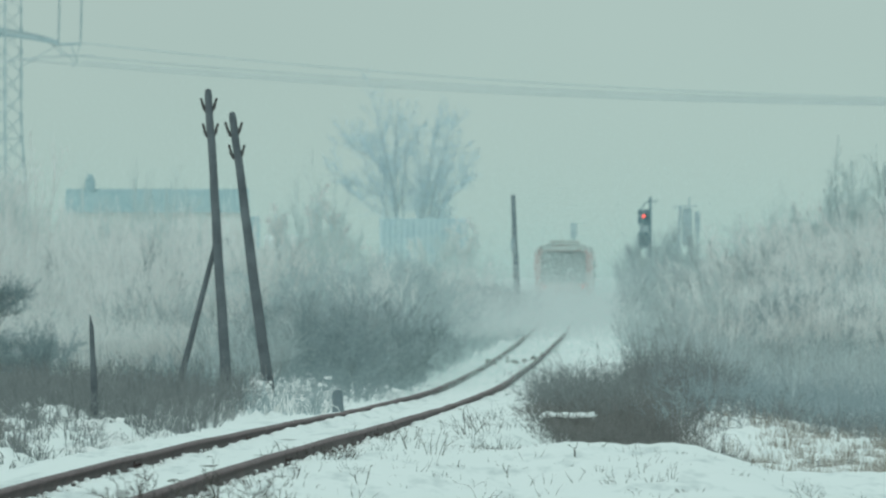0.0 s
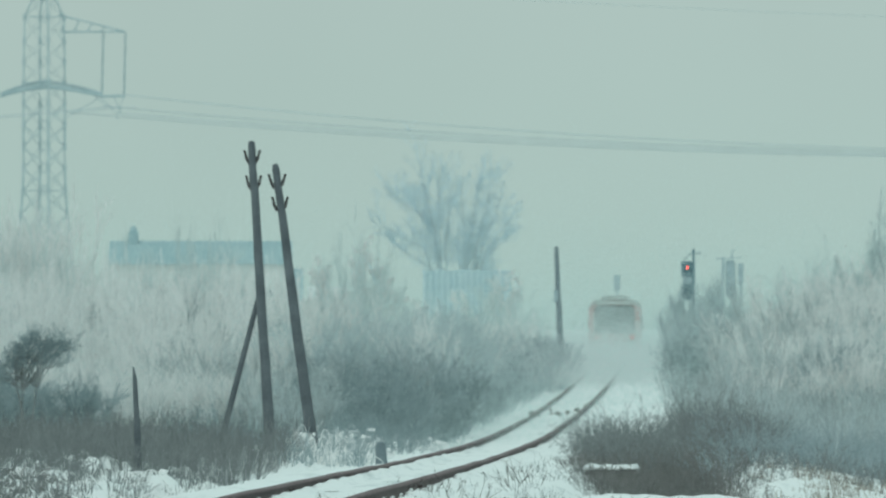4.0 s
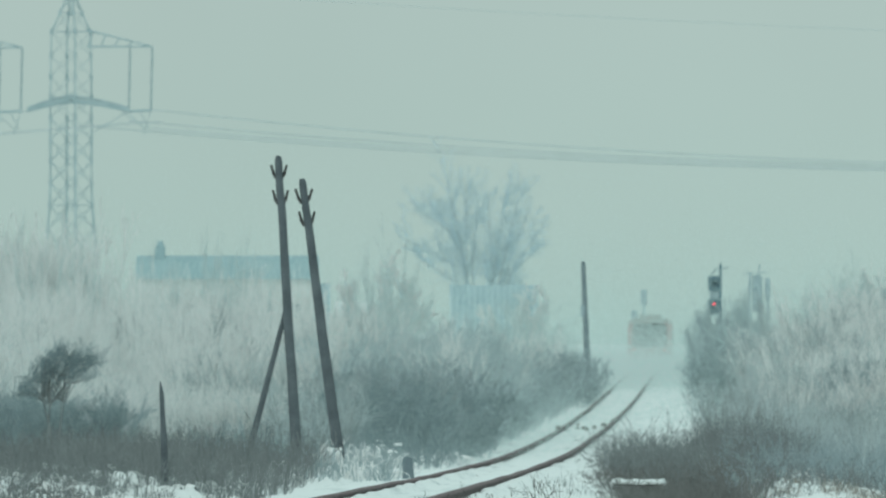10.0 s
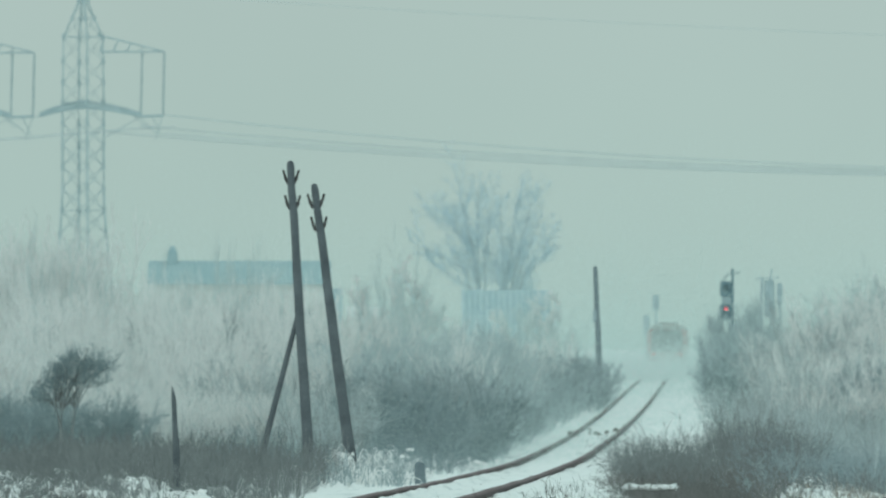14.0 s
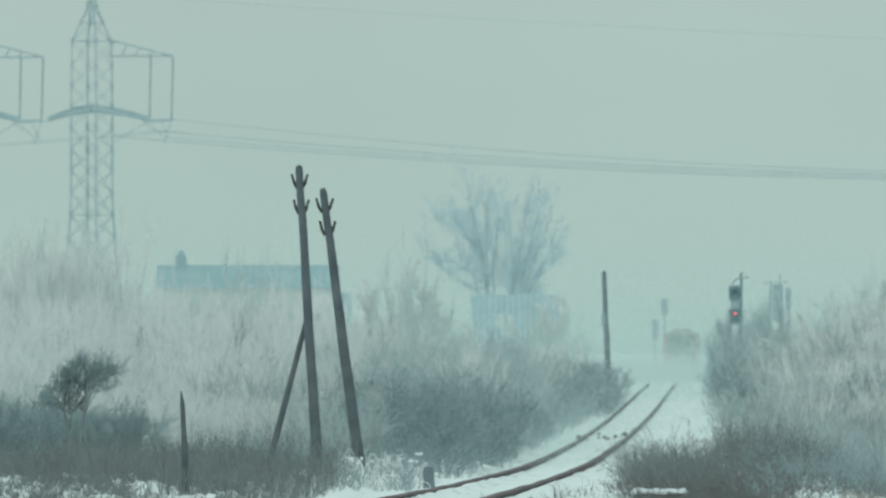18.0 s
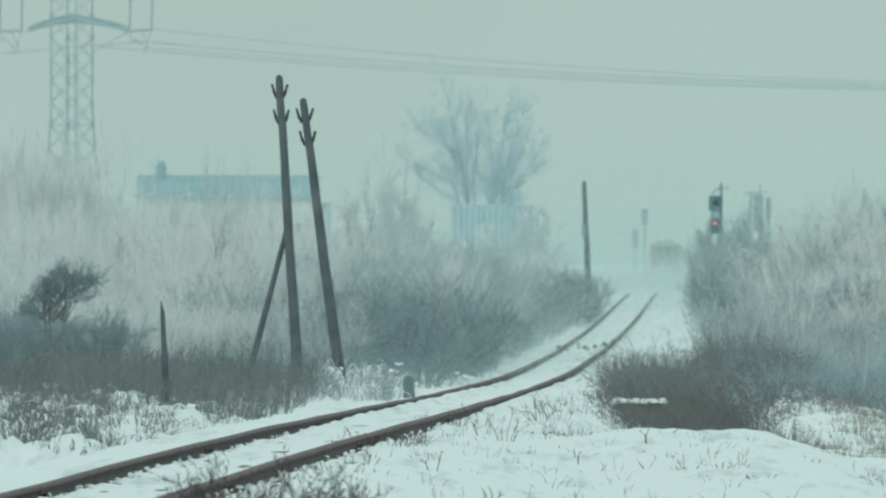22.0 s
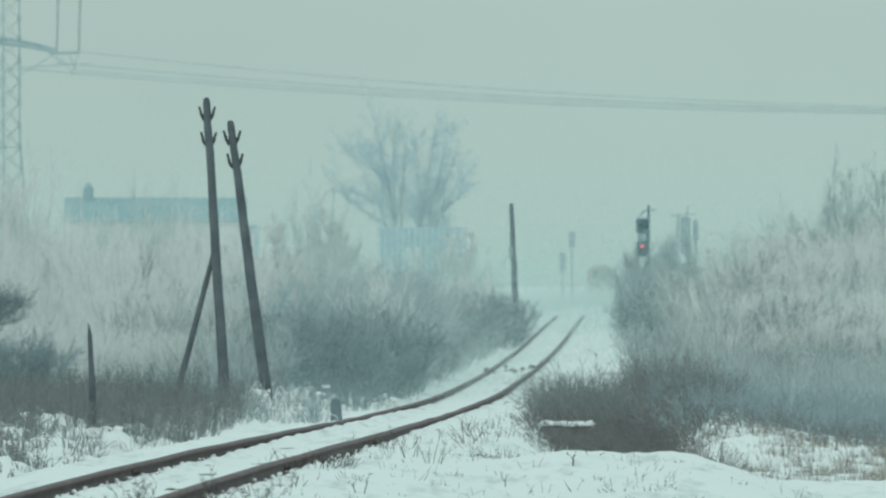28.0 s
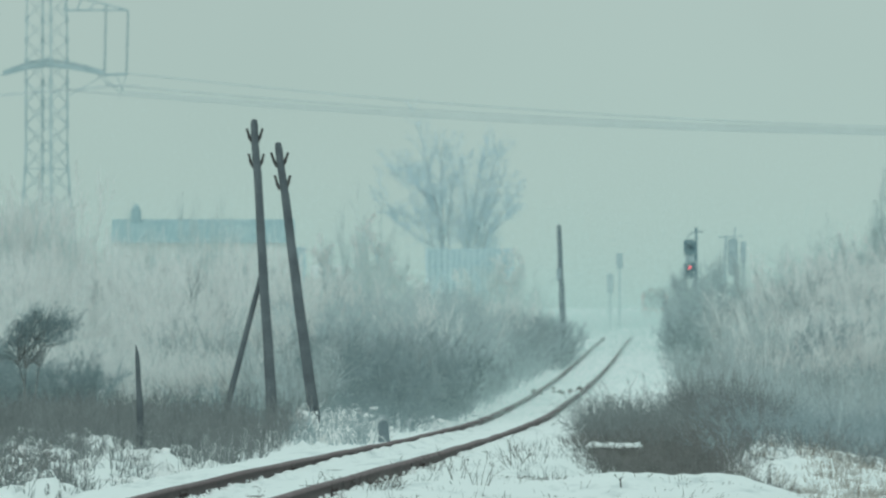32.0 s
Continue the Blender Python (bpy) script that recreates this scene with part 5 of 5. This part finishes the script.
def snow_tufts(spots, seed):
    """Weeds bent into arches under clinging lumps of snow."""
    r = np.random.RandomState(seed)
    bm = bmesh.new()
    bmesh.ops.create_icosphere(bm, subdivisions=2, radius=1.0)
    ball = np.array([v.co[:] for v in bm.verts])
    tris = np.array([[v.index for v in f.verts] for f in bm.faces])
    bm.free()
    pieces, arcs, thick = [], [], []
    for x, y, h in spots:
        z = float(land(x, y))
        for _ in range(r.randint(2, 5)):
            c = np.array([x + r.normal(0, 0.16), y + r.normal(0, 0.3), z + 0.75 * h * r.uniform(0.05, 1.0) ** 1.5])
            size = r.uniform(0.02, 0.058) * np.array([r.uniform(0.9, 1.5), 1.3, r.uniform(0.6, 0.95)])
            f = 1 + 0.5 * waves(ball[:, 0] + 7 * r.uniform(), ball[:, 1] + ball[:, 2] * 1.3, int(r.randint(1000)), 2.2)
            pieces.append((c + ball * size * np.clip(f, 0.4, 1.7)[:, None], tris))
        for _ in range(r.randint(3, 7)):
            a, w, k = r.uniform(0, 2 * math.pi), r.uniform(0.06, 0.18), h * r.uniform(0.3, 0.85)
            d = np.array([math.cos(a), math.sin(a), 0]) * w
            p = np.array([x + r.normal(0, 0.12), y + r.normal(0, 0.2), z])
            up = np.array([0, 0, k])
            q = [p - d, p - d * 0.75 + up * 0.65, p - d * 0.3 + up * 0.95, p + d * 0.2 + up, p + d * 0.7 + up * 0.75, p + d * 1.1 + up * 0.3]
            for u in range(0, 5):
                arcs.append([q[u], (q[u] + q[u + 1]) / 2, q[u] + (q[u + 1] - q[u]) * 1.3])
                thick.append(r.uniform(0.006, 0.015))
    pieces.append(twigs(np.array(arcs), np.array(thick)))
    me = joined("snowy_tufts", pieces)
    me.polygons.foreach_set("use_smooth", np.ones(len(me.polygons), bool))
    tagged(obj("snowy_tufts", me, M_SNOW), "tufts of weeds arched under clinging lumps of snow", "snow", kind="stuff")


# below the two poles, then over the lumpy verge
snow_tufts([(RNG.uniform(-2.2, -0.75), RNG.uniform(140, 164), RNG.uniform(0.12, 0.46)) for _ in range(44)], 301)
snow_tufts([(spot(b, y), y, RNG.uniform(0.05, 0.2)) for b, y in zip(RNG.uniform(-56, -30, 80), RNG.uniform(103, 119, 80))], 302)
snow_tufts([(spot(b, y), y, RNG.uniform(0.15, 0.4)) for b, y in zip(RNG.uniform(-6, 3, 22), RNG.uniform(172, 190, 22))], 303)
snow_tufts([(spot(b, y), y, RNG.uniform(0.2, 0.55)) for b, y in zip(RNG.uniform(-10, -3, 20), RNG.uniform(166, 173, 20))], 304)


def snow_clods(n, seed):
    """Crumbs of snow fallen against both sides of the rails."""
    r = np.random.RandomState(seed)
    bm = bmesh.new()
    bmesh.ops.create_icosphere(bm, subdivisions=1, radius=1.0)
    ball = np.array([v.co[:] for v in bm.verts])
    tris = np.array([[v.index for v in f.verts] for f in bm.faces])
    bm.free()
    pieces = []
    for _ in range(n):
        y = 58 + 62 * r.uniform() ** 1.3
        rail, side = r.choice((-0.75, 0.75)), r.choice((-1, 1), p=(0.35, 0.65))
        x = float(centre(y)) + rail + side * r.uniform(0.055, 0.2)
        z = float(dip(y)) + float(cant(y)) * (rail > 0) - r.uniform(0.085, 0.125)
        size = r.uniform(0.010, 0.034) * np.array([1.0, r.uniform(1.0, 2.6), r.uniform(0.6, 1.0)])
        pieces.append((np.array([x, y, z]) + ball * size * r.uniform(0.7, 1.3, (len(ball), 1)), tris))
    tagged(obj("snow_clods", joined("snow_clods", pieces), M_SNOW), "crumbs of snow fallen against the rails", "snow", kind="stuff")


snow_clods(620, 401)


def boulder():
    bm = bmesh.new()
    bmesh.ops.create_icosphere(bm, subdivisions=4, radius=1.0)
    for v in bm.verts:
        p = Vector([math.copysign(abs(c) ** 0.55, c) for c in v.co])
        f = 1 + 0.16 * noise.noise(v.co * 1.5) + 0.05 * noise.noise(v.co * 5)
        v.co = Vector((p.x * 0.15 * f + 0.03 * p.z, p.y * 0.16 * f, p.z * 0.19 * f - 0.03 * p.x))
    ob = part("boulder", bm, M_STONE, None, smooth=True)
    tagged(ob, "brown rounded stone lying in the snow", "stone")
    ob.matrix_basis = pose(-0.44, 64.5, float(land(-0.44, 64.5)) - 0.08, 0, 8, 20)


boulder()


def track_blocks():
    for i, (d, y, s) in enumerate(((-0.6, 250, 0.06), (-0.3, 254, 0.05), (-0.08, 252, 0.075), (0.08, 247, 0.055), (0.26, 250, 0.07), (0.47, 255, 0.085), (0.6, 249, 0.06), (0.68, 262, 0.10), (-0.98, 259, 0.09), (-0.5, 266, 0.06))):
        bm = bmesh.new()
        bmesh.ops.create_icosphere(bm, subdivisions=2, radius=s)
        for v in bm.verts:
            v.co *= 1 + 0.35 * noise.noise(v.co * 9 + Vector((i * 3.1, 0, 0)))
            v.co.z *= 0.8
        ob = part("ballast_lump", bm, M_STONE)
        tagged(ob, "dark lump of ballast lying on the snowy track", "stone", "lumps on the track")
        x = float(centre(y)) + d
        ob.matrix_basis = pose(x, y, float(land(x, y)) + s * 0.45)


track_blocks()


# ---- what moves ----
def motions():
    # distance of the railcar's rear end, second by second
    T = np.array([0, 4, 9, 13, 17, 20, 23, 28, 32], float)
    D = np.array([406, 466, 526, 580, 640, 690, 745, 830, 900], float)
    fit = np.polyfit(T, D, 3)

    def car(t, back=0.0, lift=0.0):
        y = float(np.polyval(fit, t)) - back
        x = float(centre(y))
        turn = -math.degrees(math.atan(float(centre(y + 12) - centre(y - 12)) / 24))
        return pose(x, y, lift, 0, 0, turn)

    times = [0, 2, 4, 6, 8, 10, 12, 14, 16, 18, 20, 22, 24, 26, 28, 30, 32]
    walk(CAR, [(t, car(t)) for t in times])
    walk(DUST[0], [(t, car(t, 42, -0.1 - 0.012 * t)) for t in times])
    walk(DUST[1], [(t, car(t, 104 + 0.4 * t, -0.1 - 0.02 * t)) for t in times])
    walk(DUST[2], [(t, car(t, 158 + 0.8 * t, -0.15 - 0.05 * t)) for t in times])
    upper = [(0.0, -0.30), (9.3, -0.30), (9.5, 0.0), (32.0, 0.0)]
    lower = [(0.0, 0.0), (9.5, 0.0), (9.9, -0.30), (32.0, -0.30)]
    for s, z, rows in ((SHUTTERS[0], 5.36, upper), (SHUTTERS[1], 4.34, lower)):
        walk(s, [(t, pose(-0.31, -0.045, z + dz)) for t, dz in rows])


motions()
